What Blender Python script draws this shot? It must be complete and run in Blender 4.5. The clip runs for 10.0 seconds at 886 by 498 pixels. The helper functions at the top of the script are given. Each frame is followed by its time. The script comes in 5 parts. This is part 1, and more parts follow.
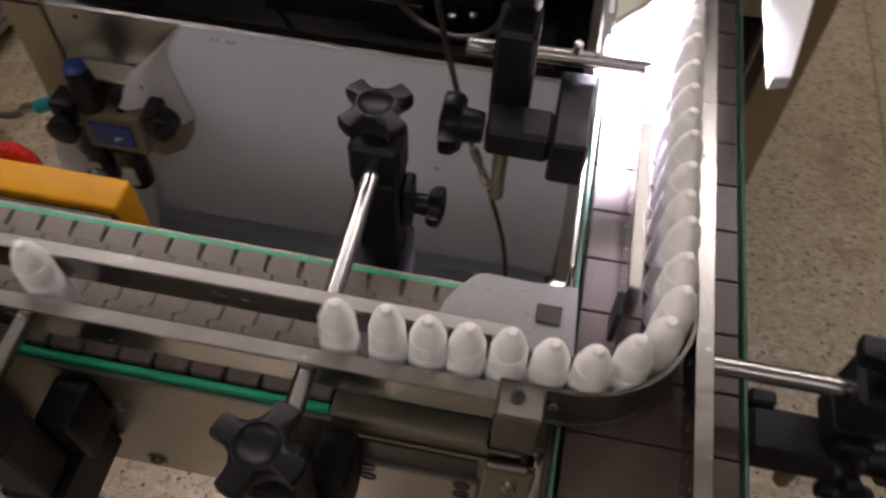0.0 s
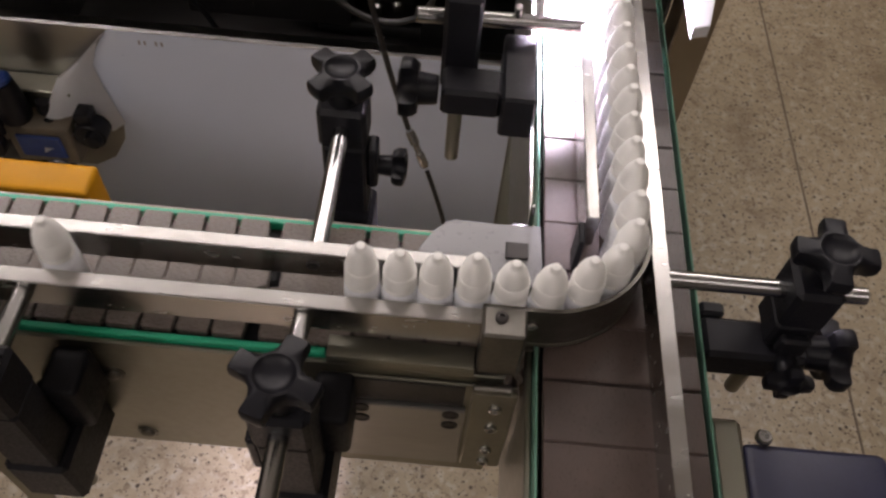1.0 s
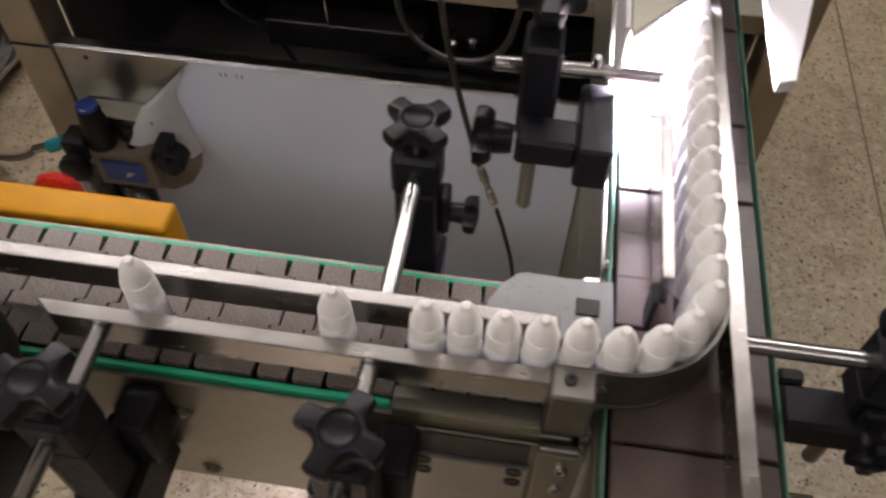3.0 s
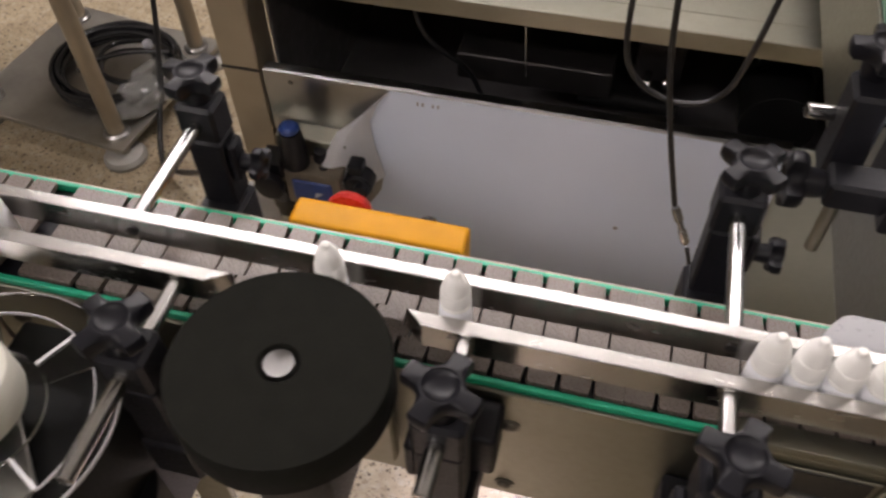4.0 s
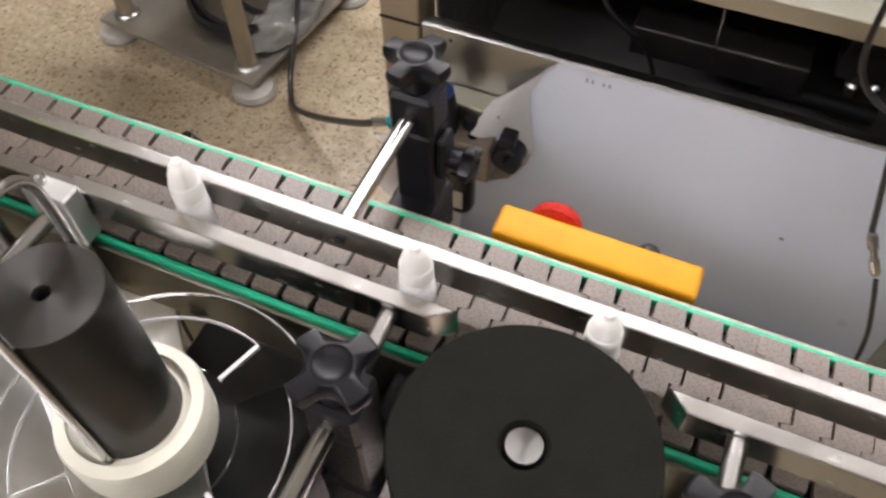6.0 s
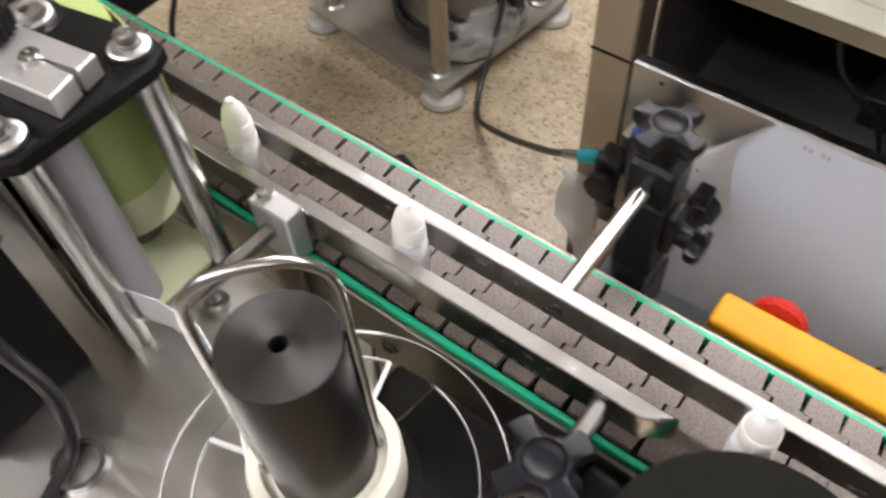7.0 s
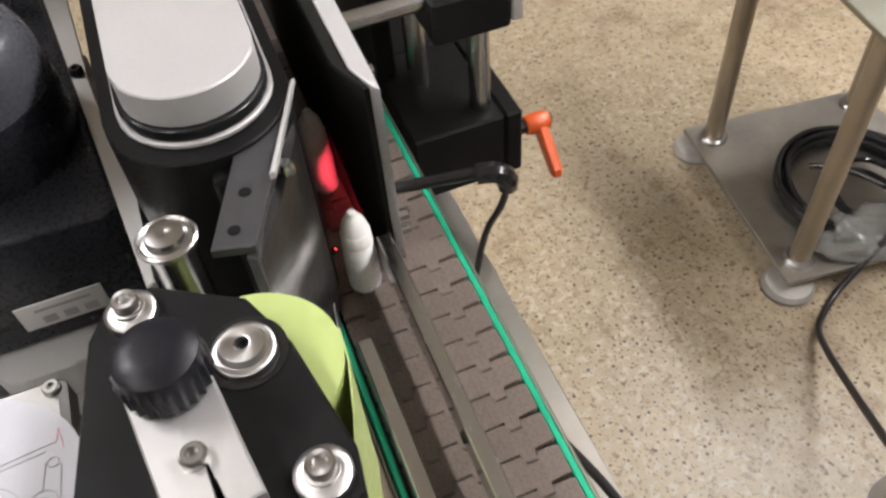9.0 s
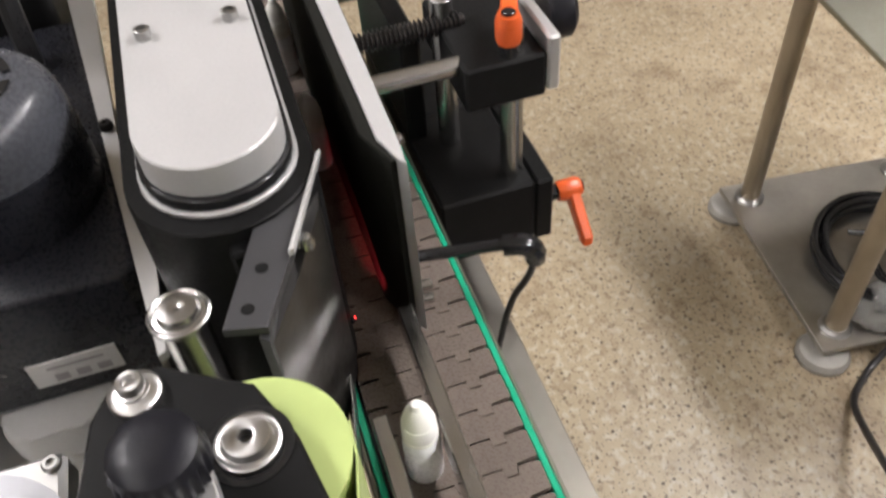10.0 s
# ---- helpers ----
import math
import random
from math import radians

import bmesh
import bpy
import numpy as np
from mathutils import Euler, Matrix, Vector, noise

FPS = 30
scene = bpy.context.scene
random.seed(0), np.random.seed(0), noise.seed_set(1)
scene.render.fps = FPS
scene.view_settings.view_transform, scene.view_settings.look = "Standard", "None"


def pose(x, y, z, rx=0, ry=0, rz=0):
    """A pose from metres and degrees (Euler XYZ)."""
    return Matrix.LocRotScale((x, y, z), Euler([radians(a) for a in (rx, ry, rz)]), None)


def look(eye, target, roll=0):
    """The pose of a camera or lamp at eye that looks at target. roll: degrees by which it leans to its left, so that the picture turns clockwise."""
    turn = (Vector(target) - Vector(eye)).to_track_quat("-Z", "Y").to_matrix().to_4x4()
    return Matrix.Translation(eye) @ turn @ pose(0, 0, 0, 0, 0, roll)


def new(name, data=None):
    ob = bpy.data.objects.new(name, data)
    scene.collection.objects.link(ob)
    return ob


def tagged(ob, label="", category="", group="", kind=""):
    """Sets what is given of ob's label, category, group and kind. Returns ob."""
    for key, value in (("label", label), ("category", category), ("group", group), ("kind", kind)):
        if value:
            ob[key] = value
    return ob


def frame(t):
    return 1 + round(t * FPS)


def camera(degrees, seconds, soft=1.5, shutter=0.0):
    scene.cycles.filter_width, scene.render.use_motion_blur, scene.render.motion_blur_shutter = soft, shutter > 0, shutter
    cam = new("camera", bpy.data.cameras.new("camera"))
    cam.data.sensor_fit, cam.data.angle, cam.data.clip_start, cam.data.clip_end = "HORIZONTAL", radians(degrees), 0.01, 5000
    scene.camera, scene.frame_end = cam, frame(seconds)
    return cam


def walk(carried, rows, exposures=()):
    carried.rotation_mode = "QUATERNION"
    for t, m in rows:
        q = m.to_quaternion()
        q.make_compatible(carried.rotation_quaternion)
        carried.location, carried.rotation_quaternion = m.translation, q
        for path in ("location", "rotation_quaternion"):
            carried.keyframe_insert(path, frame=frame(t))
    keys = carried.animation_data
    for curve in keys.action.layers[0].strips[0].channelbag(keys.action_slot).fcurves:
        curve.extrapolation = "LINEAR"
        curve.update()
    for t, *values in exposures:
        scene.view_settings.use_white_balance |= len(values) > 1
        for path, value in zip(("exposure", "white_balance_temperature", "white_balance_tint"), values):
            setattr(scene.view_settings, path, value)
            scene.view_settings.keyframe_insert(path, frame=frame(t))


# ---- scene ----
cam = camera(56.4, 10.0, soft=2.5, shutter=0.4)
PATH = [
    (0, (0.149, -0.257, 1.314), (-0.036, 0.864, -0.332), 2.2),
    (0.5, (0.124, -0.302, 1.325), (0.139, 0.867, -0.297), 5.7),
    (1, (0.125, -0.311, 1.324), (0.126, 0.846, -0.307), 5.3),
    (1.5, (0.142, -0.301, 1.324), (0.113, 0.849, -0.312), 4.2),
    (2, (0.157, -0.287, 1.323), (0.064, 0.866, -0.309), 2.5),
    (2.2, (0.159, -0.284, 1.32), (0.052, 0.868, -0.312), 1.8),
    (3.3, (0.08, -0.308, 1.333), (-0.119, 0.886, -0.259), 1.0),
    (3.5, (0.045, -0.319, 1.335), (-0.191, 0.87, -0.255), 0.5),
    (4, (-0.042, -0.346, 1.349), (-0.377, 0.869, -0.204), -1.4),
    (4.5, (-0.091, -0.359, 1.342), (-0.403, 0.841, -0.228), -0.6),
    (5, (-0.122, -0.343, 1.34), (-0.501, 0.832, -0.234), -1.8),
    (5.2, (-0.13, -0.33, 1.337), (-0.519, 0.823, -0.249), -1.7),
    (6.3, (-0.186, -0.274, 1.309), (-0.731, 0.736, -0.329), -2.3),
    (6.5, (-0.198, -0.271, 1.306), (-0.806, 0.71, -0.328), -3.4),
    (7, (-0.232, -0.267, 1.312), (-0.999, 0.631, -0.302), -4.2),
    (7.5, (-0.256, -0.249, 1.325), (-1.189, 0.568, -0.244), -4.3),
    (8, (-0.289, -0.223, 1.35), (-1.402, 0.501, -0.146), -4.6),
    (8.5, (-0.354, -0.146, 1.337), (-1.579, 0.375, -0.156), -5.3),
    (9, (-0.408, -0.111, 1.32), (-1.641, 0.269, -0.209), -5.7),
    (9.5, (-0.425, -0.101, 1.311), (-1.66, 0.224, -0.229), -5.6),
    (10, (-0.43, -0.099, 1.323), (-1.751, 0.241, -0.139), -5.1),
]
walk(cam, [(t, look(eye, target, roll)) for t, eye, target, roll in PATH],
     exposures=[(0.0, -0.64, 6900, 14.0), (0.5, -0.62, 6900, 14.0), (1.5, -0.40, 6900, 14.0), (2.2, -0.32, 6900, 14.0), (3.3, -0.25, 6750, 12.5), (3.5, -0.23, 6750, 12.5), (4.0, 0.15, 6750, 12.5), (4.5, 0.40, 6600, 11.0), (5.2, 0.60, 6600, 11.0), (6.5, 0.85, 6430, 7.5), (8.0, 0.83, 6430, 7.5), (10.0, 0.83, 6430, 7.5)])


# ---------------------------------------------------------------- light
BELT = 0.9        # top of both chains
FLOOR = 0.05
PI = math.pi

world = bpy.data.worlds.new("room_world")
world.use_nodes = True
world.node_tree.nodes["Background"].inputs[0].default_value = (0.9, 0.95, 1.0, 1)
world.node_tree.nodes["Background"].inputs[1].default_value = 0.05
scene.world = world


def area_lamp(name, at, target, sx, sy, watts, colour):
    data = bpy.data.lights.new(name, "AREA")
    data.shape, data.size, data.size_y, data.energy, data.color = "RECTANGLE", sx, sy, watts, colour
    ob = new(name, data)
    ob.matrix_world = look(at, target)
    return ob


TUBES = [(-1.5, 1.65), (-0.2, 1.65), (1.3, 1.65), (-1.9, -1.5), (-0.3, -1.5), (1.3, -1.5)]
WARM = (1.0, 0.945, 0.965)
# assumed tubes out of view; the added uplights imitate soft ceiling bounce
for (lx, ly), down in zip(TUBES, (37.0, 25.0, 23.0, 33.0, 6.0, 4.0)):
    area_lamp("tube_light", (lx, ly, 2.68), (lx, ly, 0), 1.2, 0.22, down, WARM)
    area_lamp("tube_uplight", (lx, ly, 2.88), (lx, ly, 4), 1.2, 0.12, 6.5, WARM)
spot = bpy.data.lights.new("inspection_light", "SPOT")
spot.energy, spot.color, spot.spot_size, spot.spot_blend, spot.shadow_soft_size = 950.0, (0.82, 0.77, 1.0), radians(106), 1.0, 0.012
new("inspection_light", spot).matrix_world = look((0.208, 0.268, 0.972), (0.228, 0.230, 0.9))

# ---------------------------------------------------------------- materials
def material(name, colour, rough=0.5, metal=0.0, var=0.12, scale=30.0, bump=0.0, bscale=200.0, stretch=(1, 1, 1),
             spec=0.5, transmission=0.0, subsurface=0.0, emit=None, rvar=0.1, coat=0.0, rand=0.0):
    m = bpy.data.materials.new(name)
    m.use_nodes = True
    nt = m.node_tree
    b = nt.nodes["Principled BSDF"]
    b.inputs["Roughness"].default_value = rough
    b.inputs["Metallic"].default_value = metal
    b.inputs["Specular IOR Level"].default_value = spec
    b.inputs["Transmission Weight"].default_value = transmission
    b.inputs["Coat Weight"].default_value = coat
    if subsurface:
        b.inputs["Subsurface Weight"].default_value = subsurface
        b.inputs["Subsurface Radius"].default_value = (0.006, 0.006, 0.006)
        b.inputs["Subsurface Scale"].default_value = 1.0
    tc = nt.nodes.new("ShaderNodeTexCoord")
    mp = nt.nodes.new("ShaderNodeMapping")
    mp.inputs["Scale"].default_value = stretch
    nt.links.new(tc.outputs["Object"], mp.inputs["Vector"])
    big, fine = nt.nodes.new("ShaderNodeTexNoise"), nt.nodes.new("ShaderNodeTexNoise")
    big.inputs["Scale"].default_value, fine.inputs["Scale"].default_value = scale, bscale
    big.inputs["Detail"].default_value, fine.inputs["Detail"].default_value = 5, 3
    nt.links.new(mp.outputs[0], big.inputs["Vector"])
    nt.links.new(mp.outputs[0], fine.inputs["Vector"])
    ramp = nt.nodes.new("ShaderNodeMapRange")
    ramp.inputs[1].default_value, ramp.inputs[2].default_value = 0.3, 0.7
    ramp.inputs[3].default_value, ramp.inputs[4].default_value = 1 - var, 1 + var
    nt.links.new(big.outputs[0], ramp.inputs[0])
    mul = nt.nodes.new("ShaderNodeMix")
    mul.data_type, mul.blend_type = "RGBA", "MULTIPLY"
    mul.inputs[0].default_value = 1.0
    mul.inputs[6].default_value = (*colour, 1)
    nt.links.new(ramp.outputs[0], mul.inputs[7])
    out = mul.outputs[2]
    if rand:
        info = nt.nodes.new("ShaderNodeObjectInfo")
        r2 = nt.nodes.new("ShaderNodeMapRange")
        r2.inputs[3].default_value, r2.inputs[4].default_value = 1 - rand, 1 + rand
        nt.links.new(info.outputs["Random"], r2.inputs[0])
        m2 = nt.nodes.new("ShaderNodeMix")
        m2.data_type, m2.blend_type = "RGBA", "MULTIPLY"
        m2.inputs[0].default_value = 1.0
        nt.links.new(out, m2.inputs[6])
        nt.links.new(r2.outputs[0], m2.inputs[7])
        out = m2.outputs[2]
    nt.links.new(out, b.inputs["Base Color"])
    rr = nt.nodes.new("ShaderNodeMapRange")
    rr.inputs[1].default_value, rr.inputs[2].default_value = 0.3, 0.7
    rr.inputs[3].default_value, rr.inputs[4].default_value = max(0.02, rough - rvar), min(1, rough + rvar)
    nt.links.new(fine.outputs[0], rr.inputs[0])
    nt.links.new(rr.outputs[0], b.inputs["Roughness"])
    if bump:
        bp = nt.nodes.new("ShaderNodeBump")
        bp.inputs["Strength"].default_value, bp.inputs["Distance"].default_value = bump, 0.001
        nt.links.new(fine.outputs[0], bp.inputs["Height"])
        nt.links.new(bp.outputs[0], b.inputs["Normal"])
    if emit:
        b.inputs["Emission Color"].default_value = (*emit[0], 1)
        b.inputs["Emission Strength"].default_value = emit[1]
    return m


STEEL = material("brushed_stainless", (0.360, 0.354, 0.342), 0.33, 1.0, 0.10, 7, 0.006, 60, (1, 3, 3), rvar=0.05)
STEEL_DULL = material("dull_stainless", (0.298, 0.290, 0.240), 0.42, 1.0, 0.10, 10, 0.02, 150, rvar=0.05)
RAIL = material("rail_steel", (0.47, 0.46, 0.443), 0.23, 1.0, 0.05, 14, 0.004, 60, (1, 3, 3), rvar=0.05)
CHROME = material("chromed_steel", (0.45, 0.445, 0.435), 0.25, 1.0, 0.03, 40, 0.0, 200, rvar=0.01)
ALU = material("satin_aluminium", (0.58, 0.578, 0.572), 0.40, 0.75, 0.03, 25, 0.02, 300, rvar=0.03)
ALU_WHITE = material("bead_blasted_aluminium", (0.475, 0.472, 0.468), 0.5, 0.4, 0.04, 18, 0.05, 500)
BLACK = material("black_nylon", (0.010, 0.010, 0.013), 0.45, 0, 0.25, 40, 0.15, 500, spec=0.22)
KNOB = material("black_knob_plastic", (0.009, 0.009, 0.012), 0.38, 0, 0.25, 60, 0.1, 700, spec=0.24)
ANOD = material("black_anodised", (0.007, 0.007, 0.007), 0.48, 0.0, 0.2, 40, 0.05, 500, spec=0.13)
FOAM = material("black_foam_rubber", (0.009, 0.009, 0.007), 0.9, 0, 0.15, 60, 0.3, 900, spec=0.15)
GLOSSBLACK = material("gloss_black_plastic", (0.012, 0.012, 0.013), 0.16, 0, 0.2, 30, 0.03, 400, rvar=0.06)
DARKSTEEL = material("darkened_steel", (0.056, 0.052, 0.051), 0.38, 0.8, 0.10, 20, 0.03, 300, rvar=0.05)
GREYCAST = material("grey_painted_motor", (0.012, 0.0125, 0.016), 0.30, 0, 0.15, 20, 0.03, 400, spec=0.30)
CHAIN = material("taupe_chain_plastic", (0.140, 0.114, 0.097), 0.30, 0, 0.12, 60, 0.10, 700, rand=0.07)
CHAIN2 = material("brown_chain_plastic", (0.072, 0.051, 0.043), 0.34, 0, 0.12, 50, 0.10, 700, rand=0.06)
GREEN = material("green_wear_strip", (0.010, 0.38, 0.210), 0.35, 0, 0.10, 40, 0.05, 500)
BODY = material("milky_bottle_plastic", (0.93, 0.94, 0.97), 0.30, 0, 0.02, 60, 0.03, 500, subsurface=0.25)
CAP = material("white_cap_plastic", (0.93, 0.92, 0.885), 0.40, 0, 0.02, 60, 0.03, 500, subsurface=0.06)
YELLOW = material("yellow_box_plastic", (0.60, 0.275, 0.008), 0.45, 0, 0.06, 50, 0.15, 900, spec=0.2)
RED = material("red_button_plastic", (0.440, 0.020, 0.016), 0.3, 0, 0.08, 50, 0.05, 500)
CYAN = material("cyan_fitting_plastic", (0.015, 0.315, 0.375), 0.3, 0, 0.08, 60, 0.05, 500)
BLUE = material("blue_regulator_plastic", (0.010, 0.045, 0.22), 0.35, 0, 0.15, 60, 0.05, 500)
ORANGE = material("orange_lever_plastic", (0.600, 0.092, 0.016), 0.36, 0, 0.10, 60, 0.05, 500)
LABELGREEN = material("yellow_green_label_web", (0.37, 0.45, 0.16), 0.40, 0, 0.06, 30, 0.03, 200)
PALEWEB = material("pale_label_web", (0.62, 0.66, 0.44), 0.45, 0, 0.05, 30, 0.03, 200)
CREAM = material("cream_paper_coil", (0.70, 0.68, 0.59), 0.55, 0, 0.05, 40, 0.25, 300, (1, 1, 14))
PAPER = material("white_paper", (0.42, 0.425, 0.455), 0.6, 0, 0.03, 40, 0.05, 400)
FILM = material("bluish_protective_film", (0.62, 0.68, 0.80), 0.30, 0.0, 0.035, 1.6, 0.0, 9, rvar=0.03)
FLAP = material("peeled_white_film", (0.93, 0.93, 0.95), 0.4, 0, 0.06, 18, 0.1, 40)
# stainless whose tan is the floor's reflection, put into the base colour
TANPOST = material("stainless_tan_reflection_tint", (0.322, 0.273, 0.205), 0.4, 0.6, 0.12, 10, 0.05, 80)
SIDEPANEL = material("matt_grey_panel", (0.40, 0.42, 0.375), 0.6, 0.2, 0.06, 6, 0.03, 80)
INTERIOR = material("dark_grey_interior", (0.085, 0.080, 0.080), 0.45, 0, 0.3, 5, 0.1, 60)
SHIELD = material("milky_transfer_plate", (0.30, 0.30, 0.312), 0.34, 0, 0.05, 30, 0.02, 200)
RUBBER = material("black_cable_rubber", (0.012, 0.012, 0.013), 0.35, 0, 0.2, 60, 0.05, 500)
GREYROLL = material("grey_rubber_roller", (0.34, 0.34, 0.36), 0.42, 0.0, 0.06, 20, 0.04, 300)
NAVY = material("navy_motor_paint", (0.020, 0.022, 0.055), 0.4, 0, 0.12, 30, 0.1, 300)
FOOT = material("grey_foot_plastic", (0.315, 0.301, 0.273), 0.5, 0, 0.10, 40, 0.1, 300)
INK = material("grey_ink", (0.30, 0.28, 0.29), 0.6, 0, 0.1, 80)
INKRED = material("red_ink", (0.55, 0.30, 0.30), 0.6, 0, 0.1, 80)
BAG = material("clear_plastic_bag", (0.600, 0.592, 0.560), 0.15, 0, 0.05, 40, 0.6, 60, transmission=0.75)
# unseen walls, about half as light as the ceiling
WALLPAINT = material("unseen_wall_grey", (0.42, 0.41, 0.39), 0.7, 0, 0.04, 2, 0.1, 60)
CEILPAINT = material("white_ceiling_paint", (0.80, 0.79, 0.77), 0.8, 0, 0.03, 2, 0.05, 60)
LAMPFACE = material("lamp_face", (0.9, 0.9, 0.9), 0.4, emit=((1.0, 0.96, 0.88), 3.0))
INSPECTFACE = material("inspection_lamp_face", (0.9, 0.9, 0.9), 0.4, emit=((0.92, 0.90, 1.0), 9.0))
REDLED = material("red_sensor_led", (0.5, 0.02, 0.02), 0.3, emit=((1.0, 0.03, 0.03), 6.0))
TURNED = material("turned_steel", (0.216, 0.213, 0.210), 0.36, 1.0, 0.06, 30, 0.0, 200, rvar=0.05)
NUT = material("bright_turned_nut", (0.51, 0.503, 0.494), 0.34, 1.0, 0.04, 30, 0.0, 200, rvar=0.04)
PLATESTEEL = material("scuffed_stainless_plate", (0.35, 0.33, 0.295), 0.40, 0.9, 0.22, 8, 0.03, 80, rvar=0.08)
SHEET = material("dark_grey_sheet", (0.048, 0.048, 0.051), 0.38, 0.3, 0.1, 30, 0.03, 300)
# white plates; also the painted glints on the reel disc
WHITEPLATE = material("white_plate_and_edge_glint", (0.720, 0.720, 0.738), 0.4, 0, 0.03, 30, 0.03, 200)

FANGREY = material("mid_grey_fan_cover", (0.050, 0.052, 0.060), 0.28, 0, 0.12, 20, 0.03, 400, spec=0.35)
PALEGREEN = material("pale_green_wear_strip", (0.13, 0.27, 0.20), 0.35, 0, 0.10, 40, 0.05, 500)
TRAYSTEEL = material("bright_tray_steel", (0.52, 0.51, 0.487), 0.36, 1.0, 0.10, 6, 0.02, 50, (1, 6, 1), rvar=0.07)
MANIFOLD = material("dull_tan_cast_metal", (0.20, 0.17, 0.13), 0.50, 0.3, 0.15, 40, 0.1, 300)
TURNEDDARK = material("dark_turned_hub", (0.085, 0.082, 0.080), 0.36, 0.9, 0.08, 30, 0.0, 200, rvar=0.05)
BOLT = material("dull_bolt_steel", (0.20, 0.19, 0.17), 0.40, 1.0, 0.10, 60, 0.05, 300)

for turned in (TURNED, NUT, TURNEDDARK):
    tree = turned.node_tree
    tangent = tree.nodes.new("ShaderNodeTangent")
    tangent.direction_type, tangent.axis = "RADIAL", "Z"
    tree.links.new(tangent.outputs[0], tree.nodes["Principled BSDF"].inputs["Tangent"])
    tree.nodes["Principled BSDF"].inputs["Anisotropic"].default_value = 0.75


def clear_material(name, tint, rough):
    m = bpy.data.materials.new(name)
    m.use_nodes = True
    b = m.node_tree.nodes["Principled BSDF"]
    b.inputs["Base Color"].default_value = (*tint, 1)
    b.inputs["Transmission Weight"].default_value = 1.0
    b.inputs["Roughness"].default_value = rough
    b.inputs["IOR"].default_value = 1.2
    return m


ACRYLIC = clear_material("clear_acrylic", (0.97, 0.98, 0.97), 0.04)


def terrazzo():
    m = bpy.data.materials.new("terrazzo_floor")
    m.use_nodes = True
    nt = m.node_tree
    b = nt.nodes["Principled BSDF"]
    tc = nt.nodes.new("ShaderNodeTexCoord")

    def noise_node(scale, detail=4, rough=0.6):
        n = nt.nodes.new("ShaderNodeTexNoise")
        n.inputs["Scale"].default_value, n.inputs["Detail"].default_value, n.inputs["Roughness"].default_value = scale, detail, rough
        nt.links.new(tc.outputs["Object"], n.inputs["Vector"])
        return n

    def mixed(fac, a, bcol):
        mx = nt.nodes.new("ShaderNodeMix")
        mx.data_type = "RGBA"
        nt.links.new(fac, mx.inputs[0])
        for slot, v in ((6, a), (7, bcol)):
            if isinstance(v, tuple):
                mx.inputs[slot].default_value = (*v, 1)
            else:
                nt.links.new(v, mx.inputs[slot])
        return mx.outputs[2]

    def step(sock, lo, hi):
        r = nt.nodes.new("ShaderNodeMapRange")
        r.inputs[1].default_value, r.inputs[2].default_value = lo, hi
        nt.links.new(sock, r.inputs[0])
        return r.outputs[0]

    base = mixed(step(noise_node(2.2, 6).outputs[0], 0.35, 0.65), (0.299, 0.238, 0.152), (0.384, 0.313, 0.211))
    base = mixed(step(noise_node(60, 3).outputs[0], 0.52, 0.60), base, (0.395, 0.338, 0.250))
    base = mixed(step(noise_node(75, 2).outputs[0], 0.575, 0.66), base, (0.215, 0.165, 0.105))
    chips = nt.nodes.new("ShaderNodeTexVoronoi")
    chips.inputs["Scale"].default_value = 78
    nt.links.new(tc.outputs["Object"], chips.inputs["Vector"])
    sep = nt.nodes.new("ShaderNodeSeparateColor")
    nt.links.new(chips.outputs["Color"], sep.inputs[0])
    mask = nt.nodes.new("ShaderNodeMath")
    mask.operation = "MULTIPLY"
    nt.links.new(step(chips.outputs["Distance"], 0.30, 0.20), mask.inputs[0])
    nt.links.new(step(sep.outputs[0], 0.77, 0.79), mask.inputs[1])
    base = mixed(mask.outputs[0], base, (0.056, 0.039, 0.023))
    base = mixed(step(noise_node(4.5, 6, 0.75).outputs[0], 0.51, 0.76), base, (0.158, 0.112, 0.066))
    base = mixed(step(noise_node(14, 5, 0.7).outputs[0], 0.55, 0.75), base, (0.203, 0.149, 0.088))
    base = mixed(step(noise_node(160, 2).outputs[0], 0.612, 0.66), base, (0.051, 0.032, 0.018))
    nt.links.new(base, b.inputs["Base Color"])
    b.inputs["Roughness"].default_value = 0.42
    bp = nt.nodes.new("ShaderNodeBump")
    bp.inputs["Strength"].default_value, bp.inputs["Distance"].default_value = 0.12, 0.001
    nt.links.new(noise_node(120, 3).outputs[0], bp.inputs["Height"])
    nt.links.new(bp.outputs[0], b.inputs["Normal"])
    return m


TERRAZZO = terrazzo()

# ---------------------------------------------------------------- mesh helpers
def empty(name, label="", category="", group="", kind="", at=(0, 0, 0)):
    ob = new(name)
    ob.location = at
    return tagged(ob, label, category, group, kind)


def finish(name, bm, mat, smooth=True):
    me = bpy.data.meshes.new(name)
    bmesh.ops.recalc_face_normals(bm, faces=bm.faces)
    bm.to_mesh(me)
    bm.free()
    me.materials.append(mat)
    if smooth:
        me.shade_smooth()
        me.set_sharp_from_angle(angle=radians(35))
    return me


def part(name, bm, mat, parent, label="", m=None):
    ob = new(name, finish(name, bm, mat))
    if m is not None:
        ob.matrix_basis = m
    ob.parent = parent
    return tagged(ob, label)


def thing(name, bm, mat, label, category, group="", kind="", m=None):
    ob = new(name, finish(name, bm, mat))
    if m is not None:
        ob.matrix_basis = m
    return tagged(ob, label, category, group, kind)


def put(bm, sub):
    me = bpy.data.meshes.new("tmp")
    sub.to_mesh(me)
    sub.free()
    bm.from_mesh(me)
    bpy.data.meshes.remove(me)
    return bm


